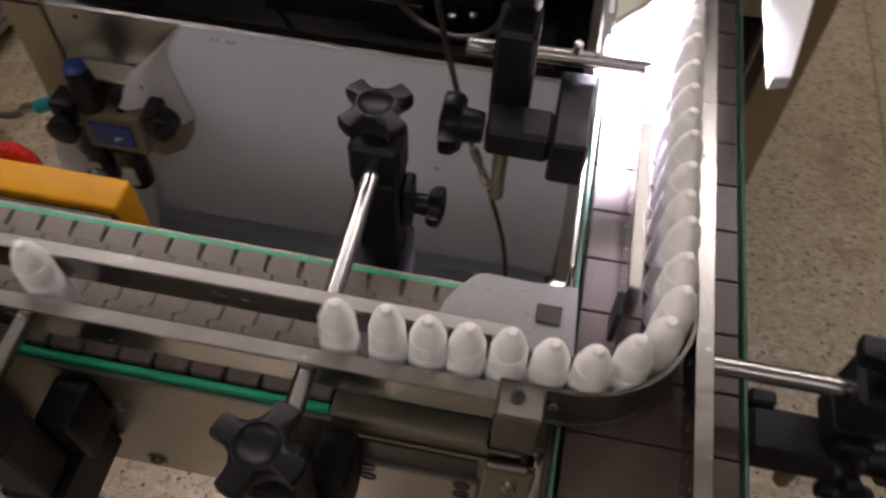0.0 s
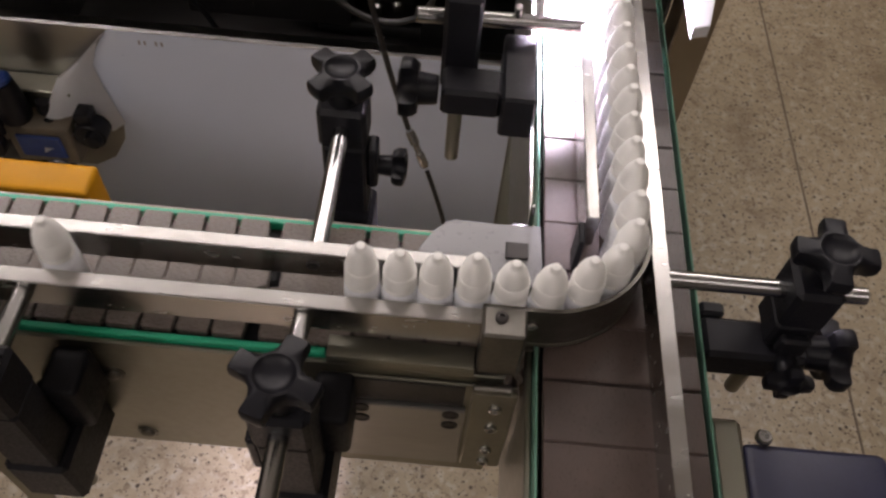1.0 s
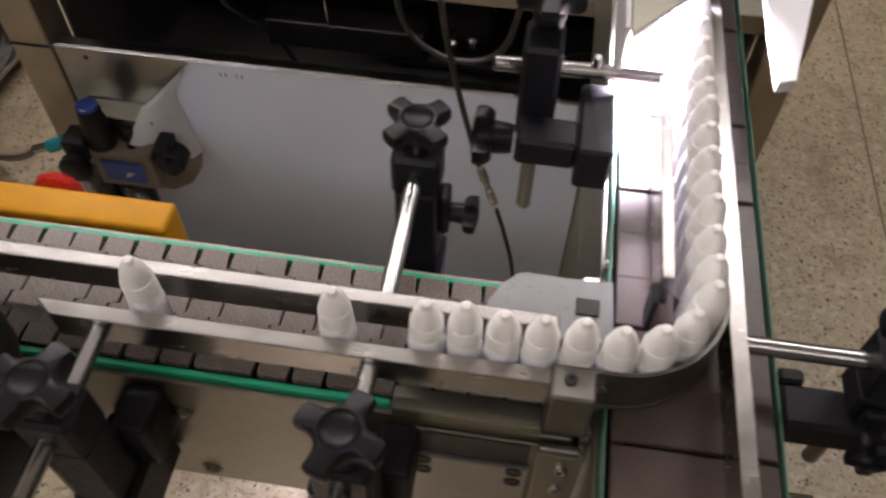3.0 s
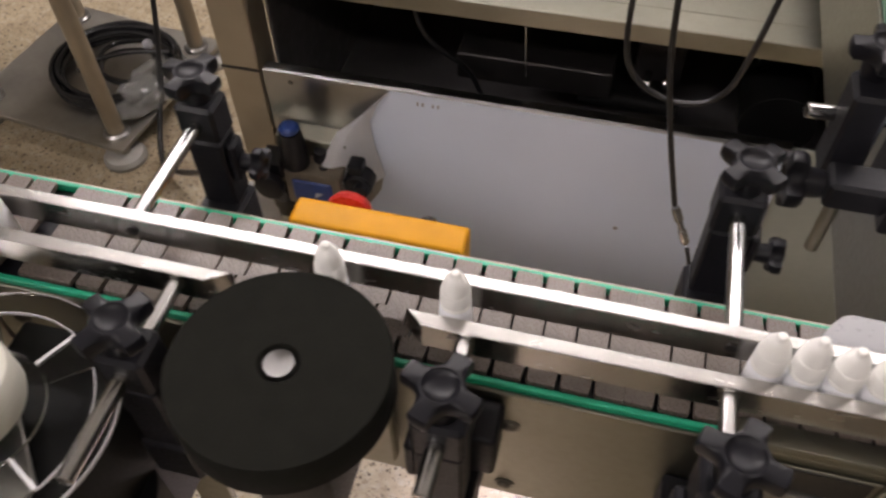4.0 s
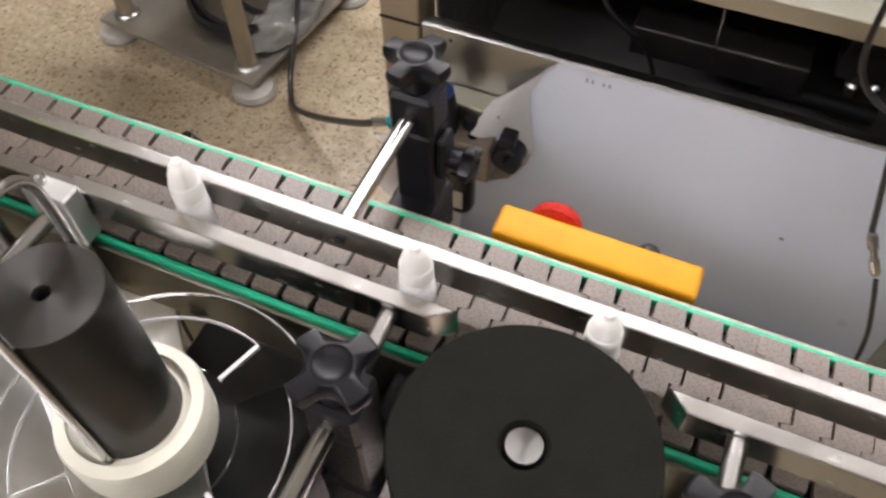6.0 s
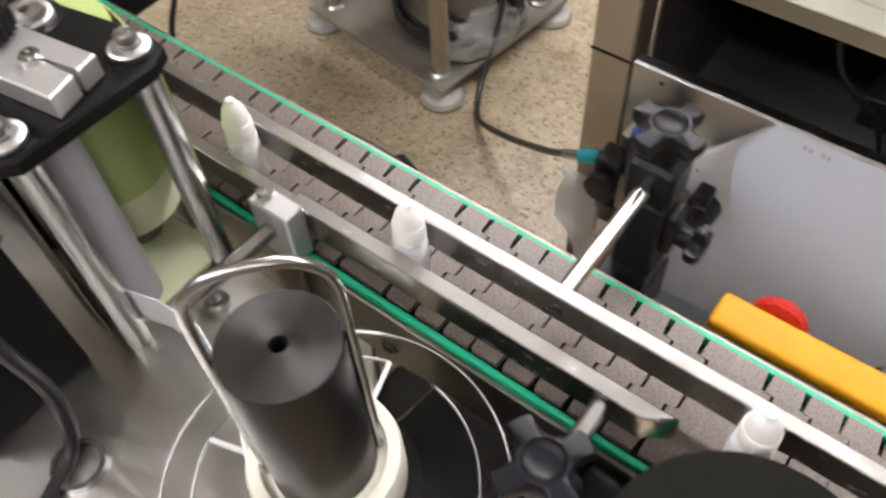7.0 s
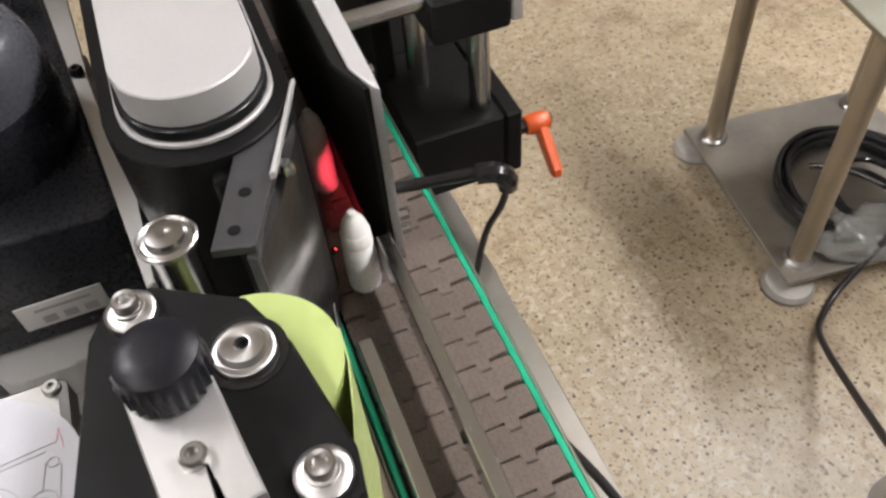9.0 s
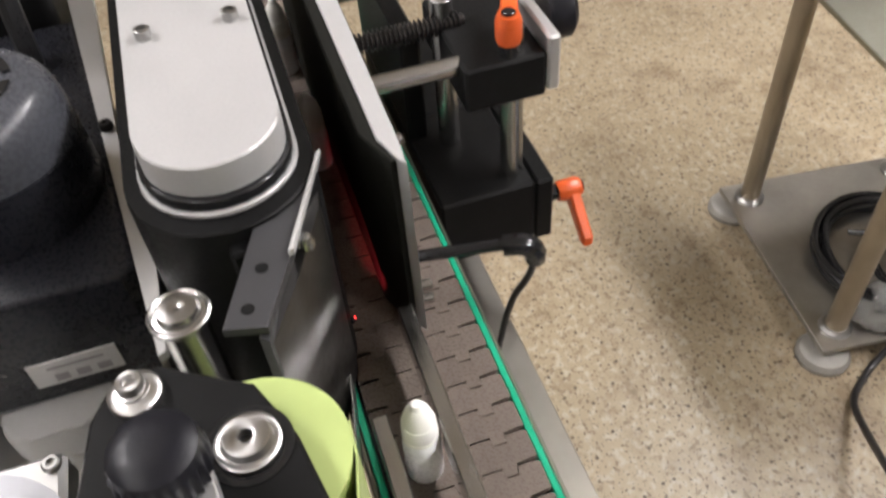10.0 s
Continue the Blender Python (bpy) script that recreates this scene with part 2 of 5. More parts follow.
def box(x0, x1, y0, y1, z0, z1, bevel=0.0015, bm=None):
    sub = bmesh.new()
    bmesh.ops.create_cube(sub, size=1)
    for v in sub.verts:
        v.co = Vector(((x0 + x1) / 2 + v.co.x * (x1 - x0), (y0 + y1) / 2 + v.co.y * (y1 - y0), (z0 + z1) / 2 + v.co.z * (z1 - z0)))
    if bevel:
        bmesh.ops.bevel(sub, geom=sub.edges[:], offset=bevel, segments=1 if bevel < 0.004 else 4, affect="EDGES", profile=0.5)
    return put(bm, sub) if bm else sub


def prism(outline, z0, z1, bevel=0.001, bm=None, m=None):
    """A slab with a plan outline."""
    sub = bmesh.new()
    low = [sub.verts.new((x, y, z0)) for x, y in outline]
    high = [sub.verts.new((x, y, z1)) for x, y in outline]
    sub.faces.new(low[::-1])
    sub.faces.new(high)
    n = len(outline)
    for i in range(n):
        sub.faces.new((low[i], low[(i + 1) % n], high[(i + 1) % n], high[i]))
    if bevel:
        rim = [e for e in sub.edges if abs(e.verts[0].co.z - e.verts[1].co.z) < 1e-7]
        bmesh.ops.bevel(sub, geom=rim, offset=bevel, segments=1 if bevel < 0.004 else 4, affect="EDGES", profile=0.5)
    if m is not None:
        sub.transform(m)
    return put(bm, sub) if bm else sub


def lathe(profile, n=32, m=None, bm=None):
    """A turned body from (radius, height) pairs round the z axis."""
    sub = bmesh.new()
    rings = []
    for r, z in profile:
        if r < 1e-6:
            rings.append([sub.verts.new((0, 0, z))])
        else:
            rings.append([sub.verts.new((r * math.cos(2 * PI * i / n), r * math.sin(2 * PI * i / n), z)) for i in range(n)])
    for a, b in zip(rings, rings[1:]):
        for i in range(n):
            j = (i + 1) % n
            if len(a) == 1 and len(b) == 1:
                continue
            if len(a) == 1:
                sub.faces.new((a[0], b[j], b[i]))
            elif len(b) == 1:
                sub.faces.new((a[i], a[j], b[0]))
            else:
                sub.faces.new((a[i], a[j], b[j], b[i]))
    if m is not None:
        sub.transform(m)
    return put(bm, sub) if bm else sub


def rod(a, b, r, n=20, chamfer=0.0008, bm=None):
    """A round bar from a to b with chamfered ends."""
    a, b = Vector(a), Vector(b)
    length = (b - a).length
    turn = (b - a).to_track_quat("Z", "Y").to_matrix().to_4x4()
    c = min(chamfer, r * 0.4)
    return lathe([(0, 0), (r - c, 0), (r, c), (r, length - c), (r - c, length), (0, length)], n, Matrix.Translation(a) @ turn, bm)


def sweep(points, r, n=10, closed=False, rounds=3, bm=None):
    """A round cord along smoothed points."""
    pts = [Vector(p) for p in points]
    for _ in range(rounds):
        nxt = []
        m = len(pts)
        for i in range(m if closed else m - 1):
            p, q = pts[i], pts[(i + 1) % m]
            nxt += [p * 0.75 + q * 0.25, p * 0.25 + q * 0.75]
        pts = nxt if closed else [pts[0]] + nxt + [pts[-1]]
    sub = bmesh.new()
    rings, ref = [], None
    m = len(pts)
    for i, p in enumerate(pts):
        d = (pts[(i + 1) % m] - pts[i - 1]) if closed or 0 < i < m - 1 else (pts[min(i + 1, m - 1)] - pts[max(i - 1, 0)])
        d.normalize()
        if ref is None:
            ref = d.orthogonal().normalized()
        ref = (ref - d * ref.dot(d)).normalized()
        side = d.cross(ref)
        rings.append([sub.verts.new(p + r * (math.cos(2 * PI * k / n) * ref + math.sin(2 * PI * k / n) * side)) for k in range(n)])
    for i in range(m if closed else m - 1):
        a, b = rings[i], rings[(i + 1) % m]
        for k in range(n):
            sub.faces.new((a[k], a[(k + 1) % n], b[(k + 1) % n], b[k]))
    if not closed:
        sub.faces.new(rings[0][::-1])
        sub.faces.new(rings[-1])
    return put(bm, sub) if bm else sub


def ribbon(points, z0, z1, thick=0.0006, bm=None):
    """A thin upright band that follows plan points."""
    pts = [Vector((x, y)) for x, y in points]
    sides = []
    for i, p in enumerate(pts):
        d = (pts[min(i + 1, len(pts) - 1)] - pts[max(i - 1, 0)]).normalized()
        sides.append(Vector((-d.y, d.x)) * thick / 2)
    outline = [tuple(p + s) for p, s in zip(pts, sides)] + [tuple(p - s) for p, s in zip(pts[::-1], sides[::-1])]
    sub = bmesh.new()
    n = len(pts)
    vs = [[sub.verts.new((x, y, z)) for x, y in outline] for z in (z0, z1)]
    k = len(outline)
    for i in range(k):
        sub.faces.new((vs[0][i], vs[0][(i + 1) % k], vs[1][(i + 1) % k], vs[1][i]))
    for i in range(n - 1):
        sub.faces.new((vs[1][i], vs[1][i + 1], vs[1][k - 2 - i], vs[1][k - 1 - i]))
        sub.faces.new((vs[0][i + 1], vs[0][i], vs[0][k - 1 - i], vs[0][k - 2 - i]))
    return put(bm, sub) if bm else sub


def arc(cx, cy, r, a0, a1, n):
    return [(cx + r * math.cos(radians(a0 + (a1 - a0) * i / n)), cy + r * math.sin(radians(a0 + (a1 - a0) * i / n))) for i in range(n + 1)]


def stadium(x0, x1, y0, y1, n=14):
    """A plan outline with a half round at the x1 end and the x0 end."""
    r, cy = (y1 - y0) / 2, (y0 + y1) / 2
    return arc(x1 - r, cy, r, -90, 90, n) + arc(x0 + r, cy, r, 90, 270, n)


def screw_head(r=0.004, h=0.003):
    return lathe([(0, 0), (r, 0), (r, h * 0.7), (r * 0.8, h), (r * 0.45, h), (r * 0.42, h * 0.4), (0, h * 0.4)], 18)


def star_knob_mesh(R=0.0235, h=0.014, dish=0.0105):
    """A four-lobed clamping knob with blunt lobes, hollow flanks and a dished top, on its neck; its top at z = 0."""
    sub = bmesh.new()
    w = R * 0.26
    outline = []
    for k in range(4):
        c, sn = math.cos(k * PI / 2), math.sin(k * PI / 2)
        tip = [Vector((R * 0.96 * c + w * sn, R * 0.96 * sn - w * c)), Vector((R * c + w * 0.6 * sn, R * sn - w * 0.6 * c)),
               Vector((R * c - w * 0.6 * sn, R * sn + w * 0.6 * c)), Vector((R * 0.96 * c - w * sn, R * 0.96 * sn + w * c))]
        outline += tip
        end = Vector((R * 0.96 * -sn + w * c, R * 0.96 * c + w * sn))
        mid = Vector((c - sn, sn + c)).normalized() * R * 0.56
        ctrl = mid * 2 - (tip[3] + end) / 2
        outline += [tip[3] * (1 - u) ** 2 + ctrl * 2 * u * (1 - u) + end * u ** 2 for u in [i / 8 for i in range(1, 8)]]
    n = len(outline)
    rings = [[sub.verts.new((p.x * k, p.y * k, z)) for p in outline]
             for k, z in ((0.84, -h), (0.97, -h * 0.78), (1.0, -h * 0.62), (1.0, -h * 0.28), (0.95, -h * 0.14))]
    for r, z in ((dish * 1.12, 0.0), (dish, 0.0), (dish * 0.88, -0.0016), (dish * 0.5, -0.0032)):
        rings.append([sub.verts.new((p.normalized().x * r, p.normalized().y * r, z)) for p in outline])
    for a, b in zip(rings, rings[1:]):
        for i in range(n):
            sub.faces.new((a[i], a[(i + 1) % n], b[(i + 1) % n], b[i]))
    sub.faces.new(rings[-1])
    sub.faces.new(rings[0][::-1])
    neck = R * 0.5
    lathe([(0, -h - 0.014), (neck * 0.83, -h - 0.014), (neck * 0.9, -h - 0.011), (neck, -h), (0, -h)], 24, None, sub)
    return sub


# ---------------------------------------------------------------- room
floor = thing("floor", box(-5, 5, -4, 5, FLOOR - 0.1, FLOOR, 0), TERRAZZO, "beige speckled terrazzo floor with brown stains", "floor", kind="structure")
fj = bmesh.new()
for gx in (-2.35, 0.85, 2.45):
    box(gx - 0.002, gx + 0.002, -4, 5, FLOOR - 0.002, FLOOR + 0.0008, 0, fj)
for gy in (-2.2, -0.6, 2.2, 3.6):
    box(-5, 5, gy - 0.002, gy + 0.002, FLOOR - 0.002, FLOOR + 0.0006, 0, fj)
JOINT = material("dark_floor_joint", (0.13, 0.10, 0.07), 0.7)
thing("floor_joint", fj, JOINT, "thin dark joints between cast floor fields", "floor", kind="structure")
# walls and ceiling stay out of view, added for reflections and bounce
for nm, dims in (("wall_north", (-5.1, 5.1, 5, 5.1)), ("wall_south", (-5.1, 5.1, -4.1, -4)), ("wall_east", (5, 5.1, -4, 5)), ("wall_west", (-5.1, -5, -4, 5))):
    thing(nm, box(*dims, FLOOR - 0.1, 3.1, 0), WALLPAINT, "unseen mid-grey wall added to close the room", "wall", kind="structure")
thing("ceiling", box(-5.1, 5.1, -4.1, 5.1, 3.1, 3.2, 0), CEILPAINT, "unseen white ceiling added to close the room", "ceiling", kind="structure")
for lx, ly in TUBES:
    f = empty("ceiling_light", "unseen twin-tube ceiling light, added to light the room", "lamp", "ceiling lights", at=(lx, ly, 2.70))
    part("housing", box(-0.62, 0.62, -0.10, 0.10, 0.03, 0.10, 0.01), WALLPAINT, f)
    for dx in (-0.4, 0.4):
        part("hanger", rod((dx, 0, 0.10), (dx, 0, 0.40), 0.006), STEEL, f)
    for dy in (-0.06, 0.06):
        part("tube", rod((-0.6, dy, 0.012), (0.6, dy, 0.012), 0.016), LAMPFACE, f)
# ---------------------------------------------------------------- long conveyor
X_LEFT, X_RIGHT, R_END = -1.75, 0.150, 0.030
LOOP = 2 * (X_RIGHT - X_LEFT) + 2 * PI * R_END
PLATES = 193
PITCH = LOOP / PLATES
BELT_SPEED = 0.151
NEAR, FAR = -0.0845, 0.0

conveyor = empty("long_conveyor", "stainless conveyor with taupe plastic chain and green edges", "conveyor")
for y0, y1, zt, nm in ((-0.0940, -0.0906, 0.8952, "near_side_plate"), (0.0049, 0.0080, 0.8945, "far_side_plate")):
    part(nm, box(-1.78, 0.168, y0, y1, 0.748, zt, 0.001), STEEL_DULL, conveyor, "brushed stainless side plate")
for y0, y1, zt, x1 in ((-0.0904, -0.0862, 0.8992, 0.0632), (0.0004, 0.0048, 0.8966, 0.150)):
    part("wear_strip", box(-1.78, x1, y0, y1, 0.884, zt, 0.0008), GREEN, conveyor, "green plastic edge strip")
part("chain_bed", box(-1.75, 0.15, -0.0855, -0.0002, 0.855, 0.8905, 0), BLACK, conveyor)
for xx in (-0.069, -0.43, -0.79, -1.15):
    for zz in (0.856, 0.765):
        part("bolt", lathe([(0, 0), (0.0072, 0), (0.0072, 0.001), (0.0050, 0.0011), (0.0046, 0.0026), (0.0034, 0.0036), (0.0018, 0.0040), (0, 0.0041)], 18,
                           Matrix.Translation((xx, -0.094, zz)) @ Matrix.Rotation(PI / 2, 4, "X")), BOLT, conveyor, "domed steel bolt with washer")
for xx in (-0.35, -1.25):
    for yy in (-0.088, 0.004):
        part("leg", box(xx - 0.02, xx + 0.02, yy - 0.0035, yy + 0.0035, FLOOR, 0.75, 0.001), STEEL_DULL, conveyor)


def plate_mesh(pitch, steps):
    """One chain plate lying along x, its hinge edge stepped by the given (y, offset) pairs, its top at z = 0."""
    left, right = [], []
    for y, off, g in steps:
        left.append((off + g / 2, y))
        right.append((off + pitch - g / 2, y))
    return prism(left + right[::-1], -0.0045, 0.0, 0.0005)


S7 = 0.0065
edge = [(-0.0002, 0, 0.0044), (-0.0014, 0, 0.0028), (-0.0030, 0, 0.0022), (-0.0135, 0, 0.0020), (-0.0136, S7, 0.0013), (-0.0215, S7, 0.0013), (-0.0216, 0, 0.0013), (-0.0345, 0, 0.0013),
        (-0.0346, S7, 0.0013), (-0.0499, S7, 0.0013), (-0.0500, 0, 0.0013), (-0.0629, 0, 0.0013), (-0.0630, S7, 0.0013), (-0.0709, S7, 0.0013),
        (-0.0710, 0, 0.0020), (-0.0815, 0, 0.0022), (-0.0831, 0, 0.0028), (-0.0843, 0, 0.0044)]
PLATE = finish("chain_plate", plate_mesh(PITCH, edge), CHAIN)


def loop_pose(s):
    """A place on the chain's loop: s runs along the top towards -x, round the end and back below."""
    s %= LOOP
    run = X_RIGHT - X_LEFT
    if s < run:
        return pose(X_RIGHT - s, 0, BELT)
    s -= run
    if s < PI * R_END:
        a = s / R_END
        return pose(X_LEFT - R_END * math.sin(a), 0, BELT - R_END + R_END * math.cos(a), 0, -math.degrees(a), 0)
    s -= PI * R_END
    if s < run:
        return pose(X_LEFT + s, 0, BELT - 2 * R_END, 0, 180, 0)
    a = (s - run) / R_END
    return pose(X_RIGHT + R_END * math.sin(a), 0, BELT - R_END - R_END * math.cos(a), 0, 180 - math.degrees(a), 0)


chain_plates = []
for i in range(PLATES):
    ob = new("chain_plate", PLATE)
    ob.parent = conveyor
    ob.matrix_basis = loop_pose(i * PITCH + 0.004)
    chain_plates.append((ob, i * PITCH + 0.004))

# ---------------------------------------------------------------- cross conveyor
CX0, CX1 = 0.1885, 0.2805
CY0, CY1, CR = -0.55, 1.55, 0.036
CLOOP = 2 * (CY1 - CY0) + 2 * PI * CR
CPLATES = 118
CPITCH = CLOOP / CPLATES
CROSS_SPEED = 0.131
cross = empty("cross_conveyor", "stainless cross conveyor with brown plastic slat chain", "conveyor")
for x0, x1, nm in ((0.1803, 0.1843, "left_side_plate"), (0.2850, 0.2890, "right_side_plate")):
    part(nm, box(x0, x1, -0.58, 1.58, 0.745, 0.888, 0.001), STEEL_DULL, cross)
for x0, x1 in ((0.1845, 0.1862), (0.2832, 0.2848)):
    part("wear_strip", box(x0, x1, -0.58, 1.58, 0.884, 0.8992, 0.0008), PALEGREEN, cross, "pale green plastic edge strip")
part("chain_bed", box(0.197, 0.272, -0.55, 1.55, 0.84, 0.8905, 0), BLACK, cross)
for yy in (-0.3, 0.9):
    for xx in (0.1845, 0.2845):
        part("leg", box(xx - 0.0028, xx + 0.0028, yy - 0.02, yy + 0.02, FLOOR, 0.747, 0.001), STEEL_DULL, cross)
SLAT = finish("chain_slat", box(CX0 + 0.0005, CX1 - 0.0005, -CPITCH + 0.0005, -0.0005, -0.0045, 0, 0.0006), CHAIN2)


def cross_pose(s):
    """A place on the cross chain's loop: s runs along the top towards -y, round the end and back below."""
    s %= CLOOP
    run = CY1 - CY0
    if s < run:
        return pose(0, CY1 - s, BELT)
    s -= run
    if s < PI * CR:
        a = s / CR
        return pose(0, CY0 - CR * math.sin(a), BELT - CR + CR * math.cos(a), math.degrees(a), 0, 0)
    s -= PI * CR
    if s < run:
        return pose(0, CY0 + s, BELT - 2 * CR, 180, 0, 0)
    a = (s - run) / CR
    return pose(0, CY1 + CR * math.sin(a), BELT - CR - CR * math.cos(a), 180 + math.degrees(a), 0, 0)


chain_slats = []
for i in range(CPLATES):
    ob = new("chain_slat", SLAT)
    ob.parent = cross
    s0 = i * CPITCH + 0.012
    ob.matrix_basis = cross_pose(s0)
    chain_slats.append((ob, s0))

# gear motor beside the cross conveyor
gm = empty("gear_motor", "navy gear motor with grey flange on the cross conveyor", "motor")
part("flange", box(0.2925, 0.312, -0.26, -0.094, 0.74, 0.872, 0.003), STEEL_DULL, gm, "grey cast flange")
part("body", box(0.3122, 0.40, -0.25, -0.106, 0.745, 0.868, 0.006), NAVY, gm)
part("end_cap", box(0.4002, 0.46, -0.24, -0.118, 0.76, 0.860, 0.008), NAVY, gm)
for yy in (-0.104, -0.245):
    part("bolt", screw_head(0.005, 0.004), CHROME, gm, m=pose(0.325, yy, 0.8685))

# ---------------------------------------------------------------- guide rails
def rail(outline, z0, z1, label, screws=()):
    g = empty("guide_rail", label, "guide rail", "guide rails")
    part("bar", prism(outline, z0, z1, 0.0007), RAIL, g)
    for x, y, rz in screws:
        part("mounting_screw", screw_head(0.0036, 0.0015), DARKSTEEL, g, "dark countersunk screw", pose(x, y, (z0 + z1) / 2, 90, 0, rz))


def bar(x0, x1, y0, y1, cut0=0.0, cut1=0.0):
    return [(x0, y0), (x1, y0), (x1 + cut1, y1), (x0 + cut0, y1)]


POLISHED = "polished stainless guide rail beside the chain lane"
rail(bar(-0.7405, 0.152, -0.0505, -0.0415), 0.918, 0.9405, POLISHED, [(-0.339, -0.0505, 0), (0.052, -0.0505, 0), (-0.60, -0.0505, 0)])
rail(bar(-0.505, -0.2700, -0.0845, -0.0745, cut1=0.015), 0.916, 0.9385, POLISHED, [(-0.291, -0.0745, 180)])
rail(bar(-0.1290, 0.155, -0.0845, -0.0745, cut0=-0.012), 0.916, 0.9385, POLISHED, [(-0.102, -0.0745, 180), (0.052, -0.0745, 180)])
rail(bar(-0.676, -0.507, -0.0845, -0.0755), 0.914, 0.9345, "short dull guide rail ending at the labelling head", [(-0.52, -0.0755, 180)])
rail([(0.2455, 1.4), (0.2455, 0.0), (0.2475, -0.45), (0.2565, -0.45), (0.2545, 0.0), (0.2545, 1.4)], 0.914, 0.9405, "long polished guide rail along the cross conveyor", [(0.2455, -0.037, -90)])
rail(bar(0.2085, 0.2165, -0.006, 0.6), 0.912, 0.9405, "inner guide rail ending before the bend", [(0.2165, 0.15, 90)])
thing("guide_strip", box(0.2045, 0.2080, -0.022, -0.0065, 0.906, 0.936, 0.0005), BLACK, "black plastic guide strip end", "guide strip")
bend = [(0.150, -0.0738), (0.170, -0.0738), (0.185, -0.0738)] + arc(0.185, -0.0128, 0.061, -90, -6, 18)[1:] + [(0.2452, 0.012)]
bg = empty("bend_guide", "dark curved sheet guide leading bottles round the bend", "guide")
part("sheet", ribbon(bend, 0.9062, 0.9405, 0.0022), BOLT, bg)
part("bottom_edge", ribbon(bend, 0.9030, 0.9060, 0.0032), STEEL_DULL, bg, "bright folded lower edge")
part("end_screw", screw_head(0.0036, 0.0020), CHROME, bg, "small steel screw", pose(0.1785, -0.0749, 0.926, 90, 0, 0))
blk = empty("rail_end_clamp", "small steel clamp block at the bend guide's end", "clamp")
part("block", box(0.150, 0.174, -0.0945, -0.0752, 0.9003, 0.9440, 0.0015), BOLT, blk)
part("screw", screw_head(0.0036, 0.0016), DARKSTEEL, blk, "dark socket screw", pose(0.160, -0.083, 0.944))
# junction plates on the near side
jn = empty("junction_bracket", "stainless joining bracket with two bolted plates", "bracket")
part("back_plate", box(0.060, 0.1770, -0.0965, -0.0944, 0.772, 0.8870, 0.0008), STEEL_DULL, jn)
part("upper_plate", box(0.068, 0.146, -0.0978, -0.0967, 0.8600, 0.8860, 0.0004), DARKSTEEL, jn, "dark recessed plate")
part("lower_plate", box(0.066, 0.148, -0.1010, -0.0967, 0.776, 0.8590, 0.001), STEEL, jn, "bright lower plate")
part("column", box(0.150, 0.1770, -0.1005, -0.0967, 0.774, 0.8860, 0.001), STEEL_DULL, jn)
for xx, zz in ((0.084, 0.8545), (0.139, 0.8545), (0.084, 0.8395), (0.139, 0.8395)):
    part("screw", lathe([(0, 0), (0.0052, 0), (0.0052, 0.0008), (0.0036, 0.0009), (0.0034, 0.0003), (0, 0.0003)], 18), DARKSTEEL, jn, "dark countersunk screw", pose(xx, -0.1010, zz, 90, 0, 0))
for zz in (0.868, 0.840, 0.805, 0.785):
    part("screw", screw_head(0.0040, 0.003), CHROME, jn, m=pose(0.165, -0.1005, zz, 90, 0, 0))
part("ledge", box(0.0645, 0.1495, -0.0945, -0.0800, 0.9012, 0.9040, 0.0006), STEEL_DULL, jn, "thin cover strip over the chain edge")
part("ledge_foot", box(0.0645, 0.1495, -0.0942, -0.0915, 0.8948, 0.9011, 0.0004), STEEL_DULL, jn)
part("hinge_pin", rod((0.150, -0.0985, 0.8895), (0.173, -0.0985, 0.8895), 0.0032), BOLT, jn)
# transfer plate with its screw and pin
tr = empty("transfer_plate", "milky plastic transfer plate between the two conveyors", "plate")
part("plate", prism([(0.106, -0.036), (0.111, -0.014), (0.118, -0.002), (0.126, 0.0075), (0.132, 0.0095), (0.158, 0.0082), (0.186, 0.0100), (0.188, -0.036)], 0.9035, 0.9065, 0.0006), SHIELD, tr)
part("tab", box(0.164, 0.178, -0.018, -0.006, 0.9066, 0.9085, 0.0004), DARKSTEEL, tr, "dark tab")
part("pin", rod((0.180, 0.017, 0.885), (0.180, 0.017, 0.918), 0.0014), CHROME, tr, "thin upright steel pin")
part("screw", rod((0.168, 0.0135, 0.895), (0.178, 0.0135, 0.895), 0.004), CHROME, tr)
part("screw", rod((0.170, 0.0195, 0.889), (0.180, 0.0195, 0.889), 0.004), CHROME, tr)

# ---------------------------------------------------------------- guide brackets with star knobs
KNOBMESH = finish("star_knob", star_knob_mesh(), KNOB)
SMALLKNOB = finish("lock_knob", star_knob_mesh(0.0150, 0.010, 0.0065), KNOB)


def knob(parent, m):
    ob = new("star_knob", KNOBMESH)
    ob.matrix_basis = m
    ob.parent = parent
    return tagged(ob, "black four-lobed clamping knob")


